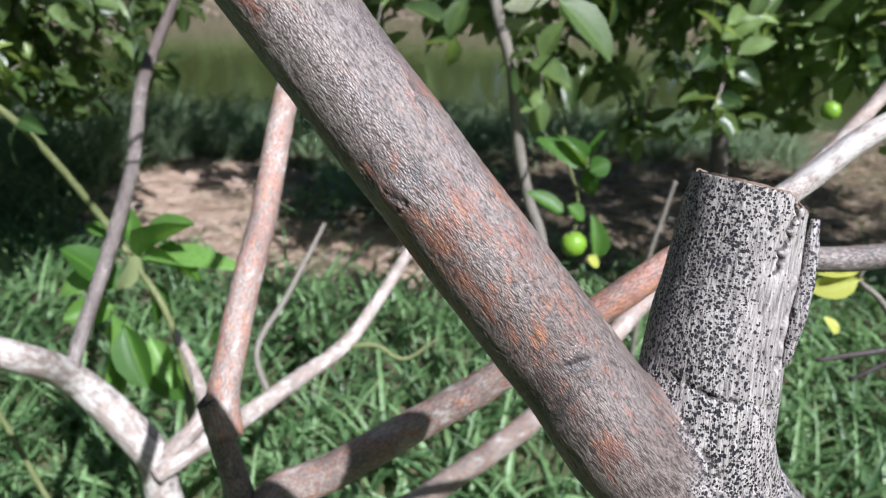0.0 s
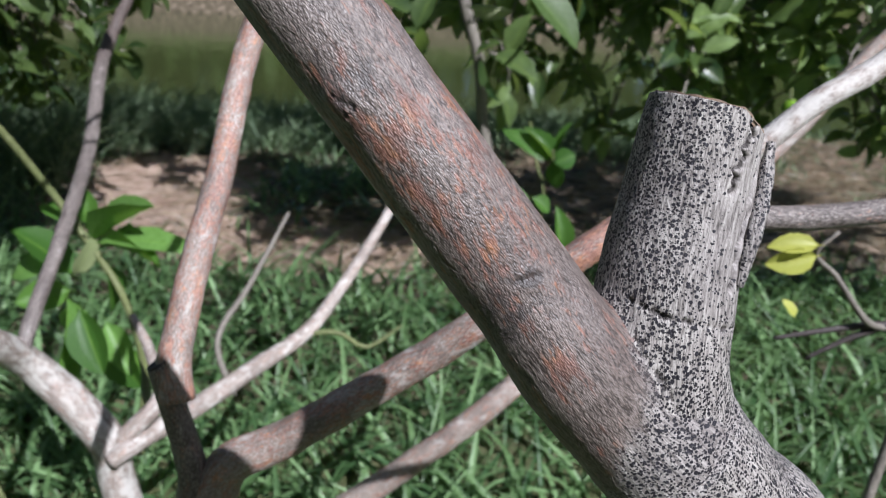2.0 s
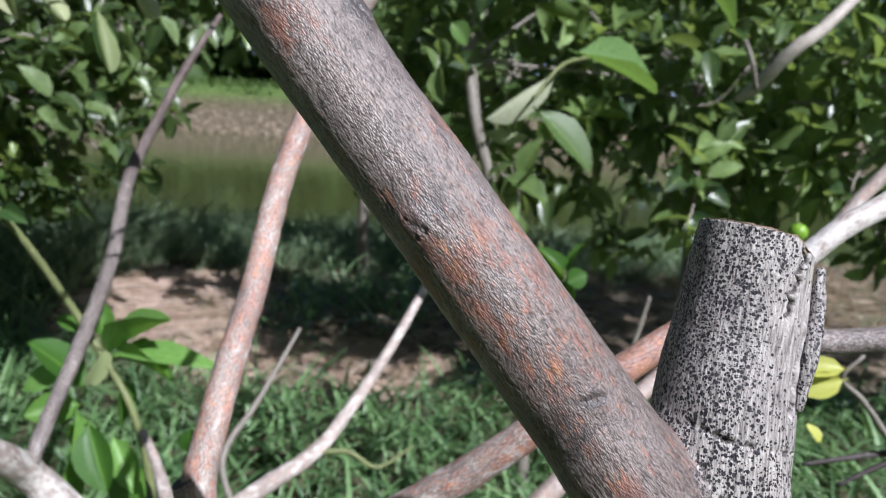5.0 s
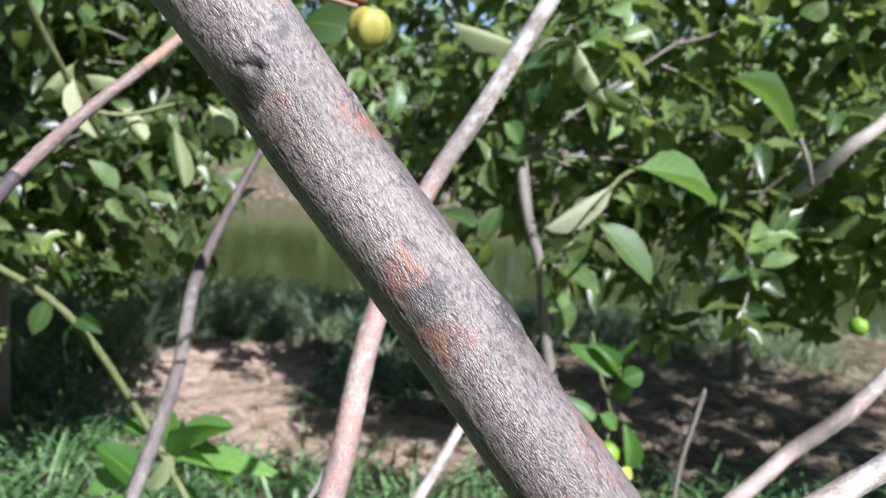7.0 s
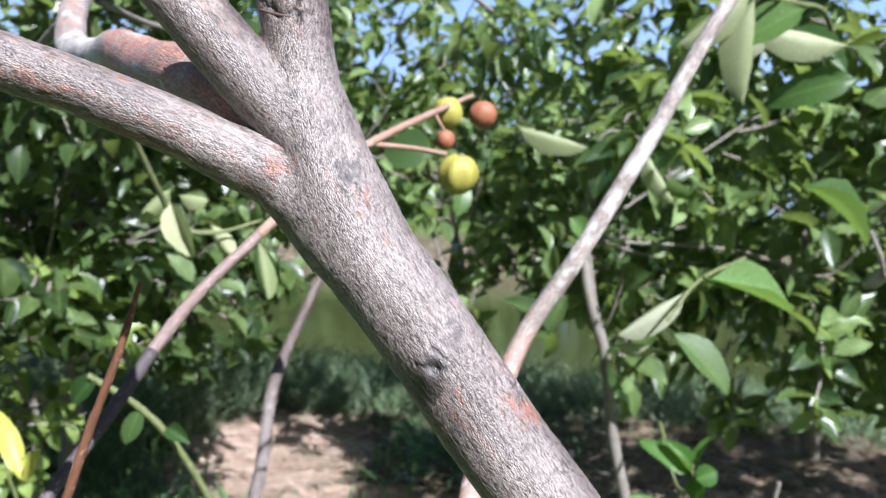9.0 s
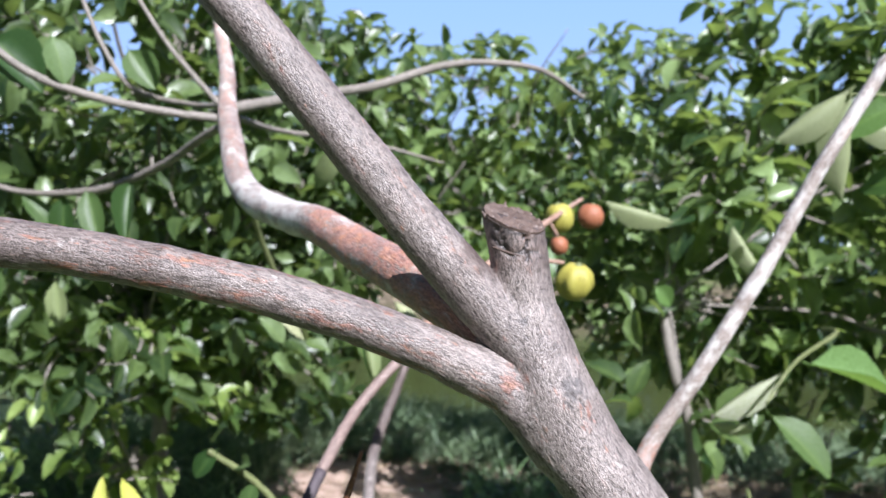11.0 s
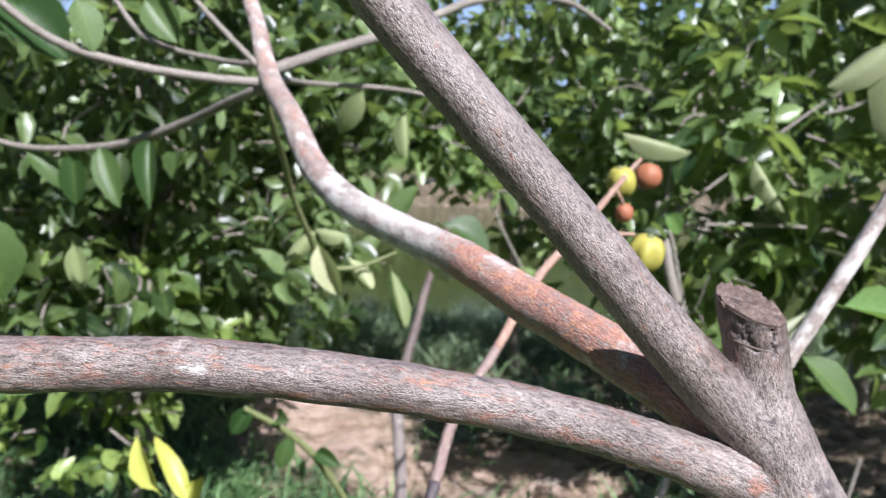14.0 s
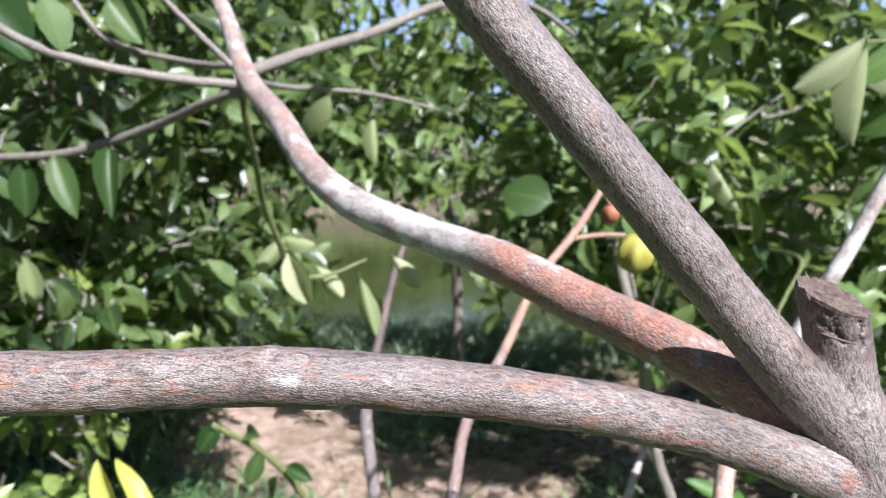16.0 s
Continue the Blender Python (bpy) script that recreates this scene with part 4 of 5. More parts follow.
# ---- second pruned tree with the chalky limb ----
WHITE = (-0.30, 0.98, 0.0)
white_tree = thing("pruned_lime_tree", WHITE, "low citrus tree with chalk-white pruned limbs and fresh shoots", "tree")
pale_limb = Tube([(-0.30, 0.99, -0.02, 0.040), (-0.33, 0.98, 0.25, 0.030), (-0.342, 0.97, 0.45, 0.0255), (-0.350, 0.97, 0.52, 0.0245), (-0.358, 0.97, 0.577, 0.0250), (-0.397, 0.97, 0.636, 0.0240), (-0.443, 0.95, 0.708, 0.0210), (-0.458, 0.87, 0.782, 0.0185), (-0.55, 0.8, 0.85, 0.017)], 28, 0.005, 0.05, 14)
stick = Tube([(-0.440, 0.94, 0.700, 0.0105), (-0.436, 0.96, 0.745, 0.0098), (-0.440, 1.08, 0.828, 0.0105), (-0.467, 1.25, 0.917, 0.0108), (-0.512, 1.43, 1.025, 0.0114), (-0.505, 1.56, 1.13, 0.0096), (-0.495, 1.70, 1.235, 0.0082), (-0.47, 1.82, 1.335, 0.0058)], 18, 0.006, 0.12, 15)
shoot = Tube([(-0.345, 0.95, 0.56, 0.0150), (-0.317, 0.97, 0.577, 0.0148), (-0.264, 1.08, 0.572, 0.0150), (-0.21, 1.18, 0.579, 0.0142), (-0.144, 1.28, 0.597, 0.0130), (-0.095, 1.36, 0.648, 0.0112), (-0.043, 1.45, 0.72, 0.0098), (0.005, 1.54, 0.80, 0.0085), (0.05, 1.62, 0.88, 0.007)], 18, 0.006, 0.06, 16)
shoot2 = Tube([(-0.352, 0.97, 0.565, 0.0135), (-0.319, 0.97, 0.598, 0.0130), (-0.290, 1.0, 0.634, 0.0112), (-0.325, 1.06, 0.670, 0.0080), (-0.361, 1.10, 0.703, 0.0055)], 14, 0.006, 0.06, 17)
far_rod = Tube([(-0.31, 0.98, 0.10, 0.022), (-0.20, 0.93, 0.33, 0.0185), (-0.07, 0.90, 0.50, 0.0168), (0.031, 0.90, 0.587, 0.0158), (0.172, 0.915, 0.710, 0.0142), (0.302, 1.0, 0.828, 0.0118), (0.395, 1.055, 0.890, 0.0106), (0.434, 1.075, 0.918, 0.0108), (0.492, 1.06, 0.980, 0.0102), (0.556, 1.08, 1.046, 0.0098), (0.602, 1.10, 1.098, 0.0094), (0.660, 1.11, 1.166, 0.0088), (0.76, 1.14, 1.29, 0.008)], 18, 0.006, 0.07, 18)
for name, tube, paint, label in (("limb", far_rod, plain_marks(0.32, 0.3), "long bare limb"), ("limb", pale_limb, plain_marks(0.12, 0.66), "chalk-white limb"), ("limb", stick, stick_marks, "slender grey limb, darker towards its tip"), ("limb", shoot, plain_marks(0.1, 0.5), ""), ("limb", shoot2, plain_marks(0.1, 0.4), "")):
    part(name, local(tube.mesh(name, BARK if tube is stick else PALEBARK, paint), WHITE), white_tree, label)
twig("twig", [(-0.147, 1.28, 0.594, 0.005), (-0.09, 1.29, 0.595, 0.0045), (-0.04, 1.30, 0.565, 0.004), (0.02, 1.32, 0.60, 0.002)], GREENTWIG, white_tree, WHITE, seed=3)
twig("twig", [(-0.70, 1.13, 1.09, 0.005), (-0.640, 1.18, 1.03, 0.0058), (-0.595, 1.22, 0.955, 0.0060), (-0.548, 1.27, 0.834, 0.0062), (-0.495, 1.27, 0.745, 0.006), (-0.44, 1.25, 0.66, 0.006), (-0.36, 1.12, 0.60, 0.007), (-0.315, 0.97, 0.56, 0.008)], GREENTWIG, white_tree, WHITE, 10, 0.006, 0.1, 4)
twig("twig", [(-0.36, 1.55, 0.30, 0.0075), (-0.402, 1.60, 0.407, 0.0072), (-0.351, 1.70, 0.502, 0.0068), (-0.281, 1.80, 0.642, 0.0045)], TWIG, white_tree, WHITE, 8, 0.008, 0.1, 5)

# ---- single leaves near the camera ----
LEAF_MESHES = {}


def leaf_mesh(kind, material):
    """One of a few shared leaf shapes, of length 1 and width 1, with its stalk."""
    key = (kind, material.name)
    if key not in LEAF_MESHES:
        fold, droop, wave, curl = ((0.22, 0.20, 0.3, 0), (0.42, 0.10, 0.2, 0), (0.12, 0.38, 0.5, 0), (0.55, 0.28, 0.3, 0), (0.0, 0.16, 0.3, 1.15))[kind]
        v, f, uv = leaf_template(fold, droop, wave, kind + 3, curl)
        stalk = np.array([(-0.012, -0.10, 0.01), (0.012, -0.10, 0.01), (0.012, 0.05, -0.012), (-0.012, 0.05, -0.012), (0.0, -0.10, -0.02), (0.0, 0.05, -0.04)])
        n = len(v)
        fs = f.tolist() + [[n, n + 1, n + 2, n + 3], [n + 1, n + 4, n + 5, n + 2], [n + 4, n, n + 3, n + 5], [n, n + 4, n + 1]]
        LEAF_MESHES[key] = mesh_from("leaf", np.vstack([v, stalk]), fs, material, True, np.vstack([uv, [[0.5, 0.0]] * 6]))
    return LEAF_MESHES[key]


def leaves(rows, material, parent, place, seed, face=(0.2, -0.75, 0.6), label="", curled=False):
    """Single leaves from base (x, y, z) to tip (x, y, z) with a width, turned broadly towards the light."""
    rng = random.Random(seed)
    for i, (x, y, z, u, v, w, wide) in enumerate(rows):
        b, t = Vector((x, y, z)), Vector((u, v, w))
        along = (t - b)
        up = Vector(face) + Vector((rng.uniform(-.5, .5), rng.uniform(-.5, .5), rng.uniform(-.4, .4)))
        length = along.length * 1.06
        yy = along.normalized()
        xx = yy.cross(up).normalized()
        zz = xx.cross(yy)
        m = Matrix((xx, yy, zz)).transposed().to_4x4()
        ob = new("leaf", leaf_mesh(4 if curled else (i + seed) % 4, material))
        ob.parent = parent
        ob.matrix_basis = Matrix.Translation(b - Vector(place)) @ m @ Matrix.Diagonal((wide * 1.12, length, length, 1))
        if label:
            tagged(ob, label)


SPROUT = [
    (-0.49, 1.27, 0.75, -0.37, 1.2, 0.85, 0.043), (-0.48, 1.27, 0.75, -0.33, 1.2, 0.81, 0.04), (-0.48, 1.28, 0.74, -0.37, 1.22, 0.77, 0.035),
    (-0.53, 1.27, 0.69, -0.59, 1.25, 0.78, 0.07), (-0.54, 1.27, 0.66, -0.60, 1.22, 0.66, 0.049), (-0.53, 1.3, 0.78, -0.58, 1.3, 0.81, 0.035),
    (-0.51, 1.3, 0.77, -0.51, 1.3, 0.83, 0.032), (-0.47, 1.27, 0.71, -0.46, 1.27, 0.63, 0.043), (-0.50, 1.22, 0.65, -0.46, 1.18, 0.56, 0.055),
    (-0.54, 1.27, 0.63, -0.57, 1.27, 0.56, 0.039), (-0.38, 1.35, 0.59, -0.39, 1.35, 0.54, 0.027), (-0.46, 1.3, 0.54, -0.44, 1.3, 0.48, 0.027), (-0.49, 1.3, 0.69, -0.46, 1.3, 0.65, 0.03)]
leaves(SPROUT, LEAFNEAR, white_tree, WHITE, 1, (0.3, -0.5, 0.8))
leaves([(-0.52, 1.25, 0.70, -0.47, 1.25, 0.75, 0.03)], LEAFPALE, white_tree, WHITE, 2)
leaves([(-0.60, 1.19, 1.0, -0.56, 1.17, 0.99, 0.024), (-0.64, 1.18, 1.03, -0.655, 1.16, 0.98, 0.028), (-0.66, 1.17, 1.06, -0.63, 1.13, 1.075, 0.026), (-0.62, 1.2, 0.98, -0.645, 1.2, 0.93, 0.026), (-0.69, 1.14, 1.09, -0.72, 1.12, 1.05, 0.03), (-0.7, 1.15, 1.1, -0.675, 1.12, 1.14, 0.028)], LEAFDARK, white_tree, WHITE, 3)
leaves([(-0.53, 1.24, 0.66, -0.52, 1.2, 0.55, 0.05), (-0.50, 1.24, 0.60, -0.54, 1.2, 0.50, 0.045), (-0.47, 1.24, 0.62, -0.42, 1.2, 0.55, 0.04), (-0.56, 1.27, 0.72, -0.63, 1.25, 0.70, 0.04), (-0.5, 1.3, 0.56, -0.45, 1.28, 0.47, 0.05)], LEAFNEAR, white_tree, WHITE, 23, (0.3, -0.5, 0.8))
YELLOW = [(-0.80, 1.12, 0.92, -0.77, 1.1, 0.97, 0.028), (-0.84, 1.1, 0.95, -0.87, 1.09, 1.035, 0.036), (-0.79, 1.1, 0.93, -0.83, 1.11, 1.035, 0.030)]
leaves(YELLOW, LEAFYELLOW, white_tree, WHITE, 4, (0.2, -0.9, 0.3), "yellowing leaf")
twig("twig", [(-0.42, 1.02, 0.02, 0.006), (-0.62, 1.12, 0.35, 0.005), (-0.76, 1.14, 0.72, 0.004), (-0.815, 1.1, 0.945, 0.002)], GREENTWIG, white_tree, WHITE, seed=8)

LEFT_LEAVES = [
    (-0.50, 1.29, 1.29, -0.47, 1.29, 1.20, 0.038), (-0.96, 0.9, 1.42, -0.92, 0.9, 1.32, 0.072), (-0.79, 0.76, 1.67, -0.73, 0.76, 1.62, 0.058), (-0.71, 0.76, 1.67, -0.69, 0.76, 1.62, 0.032),
    (-0.74, 0.95, 1.70, -0.70, 0.95, 1.65, 0.043), (-0.18, 1.15, 1.44, -0.25, 1.15, 1.46, 0.059), (-0.39, 1.2, 1.39, -0.31, 1.2, 1.35, 0.055), (-0.47, 1.2, 1.39, -0.44, 1.2, 1.45, 0.037),
    (-0.85, 0.8, 1.67, -0.89, 0.8, 1.64, 0.031), (-0.62, 1.4, 1.70, -0.66, 1.4, 1.66, 0.043)]
leaves(LEFT_LEAVES, LEAFDARK, lime_tree, TREE, 5)
HANGING = [
    (-0.463, 1.25, 1.573, -0.449, 1.22, 1.502, 0.030), (-0.616, 1.25, 1.371, -0.560, 1.22, 1.372, 0.034), (-0.56, 1.25, 1.324, -0.516, 1.22, 1.283, 0.034),
    (-0.494, 1.29, 1.297, -0.466, 1.25, 1.215, 0.038), (-0.437, 1.29, 1.335, -0.395, 1.25, 1.296, 0.034), (-0.585, 1.16, 1.38, -0.63, 1.14, 1.33, 0.032)]
leaves(HANGING, LEAFPALE, lime_tree, TREE, 19, label="pale olive leaf underside", curled=True)
leaves([(-0.53, 1.24, 1.60, -0.57, 1.24, 1.53, 0.036), (-0.58, 1.15, 1.36, -0.55, 1.15, 1.28, 0.036), (-1.02, 1.0, 1.51, -1.05, 1.0, 1.41, 0.043), (-0.94, 1.06, 1.36, -0.93, 1.06, 1.29, 0.03)], LEAFPALE, lime_tree, TREE, 6, label="pale olive leaf underside")
leaves([(-0.75, 0.62, 1.31, -0.67, 0.62, 1.30, 0.048)], LEAFDARK, lime_tree, TREE, 7)
leaves([(-0.96, 1.1, 1.50, -0.96, 1.1, 1.42, 0.036), (-1.04, 1.1, 1.50, -0.98, 1.1, 1.46, 0.031), (-0.80, 1.05, 1.52, -0.78, 1.0, 1.44, 0.03), (-0.90, 1.08, 1.51, -0.86, 1.05, 1.43, 0.036)], LEAFDARK, lime_tree, TREE, 17)
leaves([(0.42, 0.72, 0.99, 0.38, 0.72, 0.99, 0.018), (0.42, 0.72, 0.98, 0.38, 0.72, 0.97, 0.021), (0.50, 0.90, 0.84, 0.49, 0.90, 0.86, 0.014)], LEAFYELLOW, lime_tree, TREE, 8, label="small yellow leaf")
for pts in ([(0.56, 0.75, 0.91, 0.0046), (0.513, 0.75, 0.903, 0.0043), (0.478, 0.75, 0.899, 0.0034), (0.411, 0.75, 0.884, 0.0020)], [(0.513, 0.75, 0.903, 0.0038), (0.481, 0.75, 0.887, 0.0030), (0.445, 0.75, 0.864, 0.0018)]):
    twig("twig", pts, DARKTWIG, lime_tree, TREE, 8, 0.006, 0.12, 9, "dark dead twig")
twig("twig", [(0.513, 0.75, 0.90, 0.0036), (0.487, 0.74, 0.912, 0.0034), (0.451, 0.74, 0.954, 0.0028), (0.424, 0.73, 0.978, 0.0022), (0.44, 0.73, 1.0, 0.0018)], TWIG, lime_tree, TREE, 8, 0.006, 0.12, 10)
twig("twig", [(0.45, 0.55, 1.02, 0.004), (0.53, 0.68, 0.94, 0.0045), (0.56, 0.75, 0.91, 0.0046), (0.50, 0.70, 0.60, 0.006), (0.40, 0.56, 0.20, 0.01)], TWIG, lime_tree, TREE, 8, 0.01, 0.1, 11)

# ---- leafy lime trees behind ----
LEAN = lean_template()


def crown_arrays(blobs, rng, per_m3, size):
    """Leafy twigs spread through soft, uneven masses: most near the outside, with gaps."""
    base, along, up, length = [], [], [], []
    tips = []
    for cx, cy, cz, rx, ry, rz in blobs:
        n = int(4.19 * rx * ry * rz * per_m3 / 9)
        for _ in range(n):
            d = rng.normal(size=3)
            d /= np.linalg.norm(d)
            rad = rng.uniform(0.25, 1.0) ** 0.6 * (1 + 0.25 * noise.noise(Vector(d * 2.2 + cx)))
            p = np.array([cx, cy, cz]) + d * rad * np.array([rx, ry, rz])
            if noise.noise(Vector(p * 3.1)) < -0.34 or p[2] < 0.35:
                continue
            w = d * 0.6 + np.array([0.15, -0.15, 0.25]) + rng.normal(size=3) * 0.5
            w /= np.linalg.norm(w)
            tips.append((p, w))
            m = rng.randint(5, 10)
            a = rng.uniform(0, 6.28)
            e1 = np.cross(w, [0.3, 0.2, 1.0])
            e1 /= np.linalg.norm(e1)
            e2 = np.cross(w, e1)
            for i in range(m):
                a += 2.4
                s = np.cos(a) * e1 + np.sin(a) * e2
                base.append(p + w * (i / m - 0.5) * 0.13)
                along.append(s * 0.85 + w * rng.uniform(0.1, 0.9) + np.array([0, 0, rng.uniform(-0.65, 0.15)]))
                up.append(np.array([0.25, -0.3, 1.0]) + rng.normal(size=3) * 0.62)
                length.append(rng.uniform(*size))
    length = np.array(length)
    wide = length * rng.uniform(0.42, 0.60, len(length))
    return scatter(LEAN, np.array(base), np.array(along), np.array(up), length, wide), tips


def lime_bush(place, stem, blobs, seed, per_m3, label, size=(0.07, 0.12), leaf=None):
    """A leafy citrus tree: trunk, limbs to each mass of the crown, twigs and many leaves."""
    rng = np.random.RandomState(seed)
    tree = thing("lime_tree", place, label, "tree", "leafy lime trees along the canal")
    part("trunk", local(Tube(stem, 14, 0.02, 0.10, seed).mesh("trunk", TWIG), place), tree)
    (v, f, uv), tips = crown_arrays(blobs, rng, per_m3, size)
    part("crown", local(mesh_from("crown", v, f, leaf or LEAF, True, uv), place), tree, "dense glossy dark green leaves")["kind"] = "stuff"
    top = np.array(stem[-1][:3])
    mid = np.array(stem[-2][:3])
    for i, (cx, cy, cz, rx, ry, rz) in enumerate(blobs):
        c = np.array([cx, cy, cz])
        r0 = stem[-1][3] * 0.36
        part("limb", local(Tube([(*(mid * 0.3 + top * 0.7), r0), (*(top * 0.5 + c * 0.5 + rng.normal(size=3) * 0.05), r0 * 0.8), (*c, r0 * 0.5), (*(c + [rx * 0.3, -ry * 0.3, rz * 0.6]), r0 * 0.25)], 8, 0.03, 0.1, seed + i).mesh("limb", TWIG), place), tree)
    tv, tf, tg, off = [], [], [], 0
    for p, w in tips[::2]:
        c = np.array(min(blobs, key=lambda b: np.linalg.norm(np.array(b[:3]) - p))[:3])
        start = p * 0.55 + c * 0.45
        t = Tube([(*start, 0.0048), (*(p * 0.6 + start * 0.4 + rng.normal(size=3) * 0.02), 0.0040), (*p, 0.003), (*(p + w * 0.08), 0.0015)], 5, 0.06, 0, 1)
        tv.append(t.v)
        tg.append(t.grain)
        tf += [[k + off for k in q] for q in t.faces((False, False))]
        off += len(t.v)
    part("brushwood", local(mesh_from("brushwood", np.vstack(tv), tf, TWIG, True, None, {"grain": np.vstack(tg)}), place), tree)["kind"] = "stuff"
    return tree


right = lime_bush((0.29, 2.32, 0), [(0.32, 2.32, -0.03, 0.021), (0.276, 2.3, 0.393, 0.0175), (0.221, 2.3, 0.57, 0.0167), (0.179, 2.3, 0.754, 0.0166), (0.154, 2.3, 0.945, 0.0166), (0.101, 2.3, 1.125, 0.0160), (0.06, 2.35, 1.35, 0.014)],
                  [(0.32, 2.85, 1.30, 0.50, 0.40, 0.50), (0.85, 2.6, 1.20, 0.45, 0.40, 0.50), (0.40, 2.9, 1.95, 0.50, 0.40, 0.42), (0.95, 2.6, 1.9, 0.55, 0.5, 0.45), (0.05, 3.4, 1.45, 0.36, 0.35, 0.6), (0.75, 3.0, 0.98, 0.55, 0.38, 0.38), (0.17, 2.38, 1.22, 0.22, 0.18, 0.30), (0.13, 2.13, 1.06, 0.16, 0.10, 0.22), (0.34, 2.35, 1.55, 0.34, 0.25, 0.28)], 11, 1250, "leafy lime tree with a slender bare stem", (0.075, 0.135))
lime_bush((1.45, 4.6, 0), [(1.45, 4.6, -0.03, 0.05), (1.40, 4.55, 0.5, 0.045), (1.32, 4.4, 0.9, 0.04), (1.25, 4.2, 1.3, 0.035)],
          [(1.3, 3.9, 1.25, 1.0, 0.7, 0.75), (0.45, 4.2, 1.7, 0.75, 0.5, 0.75), (1.6, 4.0, 2.4, 0.9, 0.7, 0.6)], 12, 760, "broad leafy lime tree with a leaning trunk")
lime_bush((2.45, 3.0, 0), [(2.45, 3.0, -0.03, 0.04), (2.4, 2.95, 0.5, 0.036), (2.3, 2.85, 0.95, 0.03), (2.2, 2.8, 1.3, 0.028)],
          [(2.0, 2.6, 1.30, 0.75, 0.6, 0.75), (2.7, 2.9, 1.9, 0.8, 0.7, 0.7), (1.6, 2.9, 2.0, 0.6, 0.5, 0.5), (1.45, 2.5, 1.25, 0.45, 0.4, 0.5), (1.35, 2.8, 0.95, 0.5, 0.38, 0.33)], 13, 1000, "leafy lime tree with low hanging shoots")
# the crown's shade is in its darkened leaf colour
lime_bush((-2.05, 3.1, 0), [(-2.05, 3.1, -0.03, 0.045), (-2.0, 3.05, 0.5, 0.04), (-1.9, 2.95, 0.95, 0.035), (-1.85, 2.85, 1.3, 0.03)],
          [(-1.75, 2.8, 1.30, 0.78, 0.6, 0.60), (-1.35, 2.9, 1.9, 0.55, 0.5, 0.55), (-2.6, 2.9, 1.4, 0.7, 0.7, 0.8), (-1.45, 2.1, 1.18, 0.45, 0.40, 0.42), (-1.3, 1.9, 1.75, 0.5, 0.4, 0.4), (-1.75, 2.3, 2.2, 0.6, 0.5, 0.4), (-1.32, 2.6, 1.12, 0.42, 0.38, 0.40), (-1.12, 2.75, 1.55, 0.30, 0.3, 0.4)], 14, 2300, "dense lime tree overhanging the bank, its leaves coloured dark for shade", (0.06, 0.115), LEAFSHADED)
lime_bush((-0.55, 5.0, 0), [(-0.55, 5.0, -0.05, 0.04), (-0.55, 4.9, 0.6, 0.035), (-0.6, 4.6, 1.2, 0.03), (-0.7, 4.3, 1.6, 0.026)],
          [(-0.95, 4.0, 2.02, 0.75, 0.5, 0.48), (-0.2, 4.6, 2.2, 0.7, 0.5, 0.6), (-1.8, 4.4, 2.3, 0.7, 0.6, 0.55), (-0.05, 4.5, 1.3, 0.50, 0.4, 0.55), (-0.13, 3.25, 1.05, 0.20, 0.20, 0.26), (-0.85, 3.35, 1.58, 0.45, 0.25, 0.34), (-0.75, 3.6, 1.60, 0.45, 0.25, 0.34), (-0.38, 3.3, 1.32, 0.30, 0.26, 0.40), (-0.30, 3.6, 1.30, 0.30, 0.26, 0.40), (-0.45, 3.5, 2.15, 0.5, 0.35, 0.38), (-0.33, 2.9, 0.98, 0.16, 0.16, 0.16)], 15, 1000, "leafy lime tree arching over a gap", (0.075, 0.13))
lime_bush((-3.6, 4.6, 0), [(-3.6, 4.6, -0.03, 0.05), (-3.6, 4.6, 0.6, 0.045), (-3.5, 4.5, 1.1, 0.04), (-3.4, 4.4, 1.5, 0.035)],
          [(-3.3, 4.3, 1.5, 1.0, 0.8, 0.9), (-2.5, 4.6, 1.9, 0.7, 0.7, 0.7)], 16, 800, "tall leafy lime tree by the water")

# low young tree whose sunlight is painted in by a lighter leaf colour
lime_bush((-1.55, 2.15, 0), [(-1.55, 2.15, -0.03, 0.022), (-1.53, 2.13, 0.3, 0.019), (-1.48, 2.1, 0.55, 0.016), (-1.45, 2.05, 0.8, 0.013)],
          [(-1.40, 2.0, 0.98, 0.34, 0.26, 0.30), (-1.62, 2.0, 0.70, 0.28, 0.24, 0.24)], 19, 2400, "young lime tree, its leaves coloured bright yellow-green for sunlight", (0.05, 0.095), LEAFLIT)

# unseen trees added behind the camera: they cut fill light and shade the ground
lime_bush((-1.9, -1.9, 0), [(-1.9, -1.9, -0.03, 0.05), (-1.9, -1.85, 0.5, 0.045), (-1.85, -1.8, 0.9, 0.04), (-1.8, -1.75, 1.3, 0.035)],
          [(-1.5, -1.6, 1.3, 0.8, 0.6, 0.8), (-2.4, -1.6, 1.5, 0.8, 0.7, 0.8), (-1.9, -0.9, 0.9, 0.6, 0.5, 0.6)], 17, 800, "unseen leafy lime tree added behind the camera to block light", (0.09, 0.14))
lime_bush((1.0, -2.2, 0), [(1.0, -2.2, -0.03, 0.05), (1.0, -2.15, 0.5, 0.045), (0.95, -2.1, 0.9, 0.04), (0.9, -2.05, 1.3, 0.035)],
          [(0.45, -1.75, 1.45, 0.75, 0.45, 0.85), (1.3, -1.9, 1.5, 0.8, 0.5, 0.9), (0.9, -2.2, 2.2, 0.9, 0.5, 0.5)], 18, 900, "unseen leafy lime tree added behind the camera to block light", (0.09, 0.14))

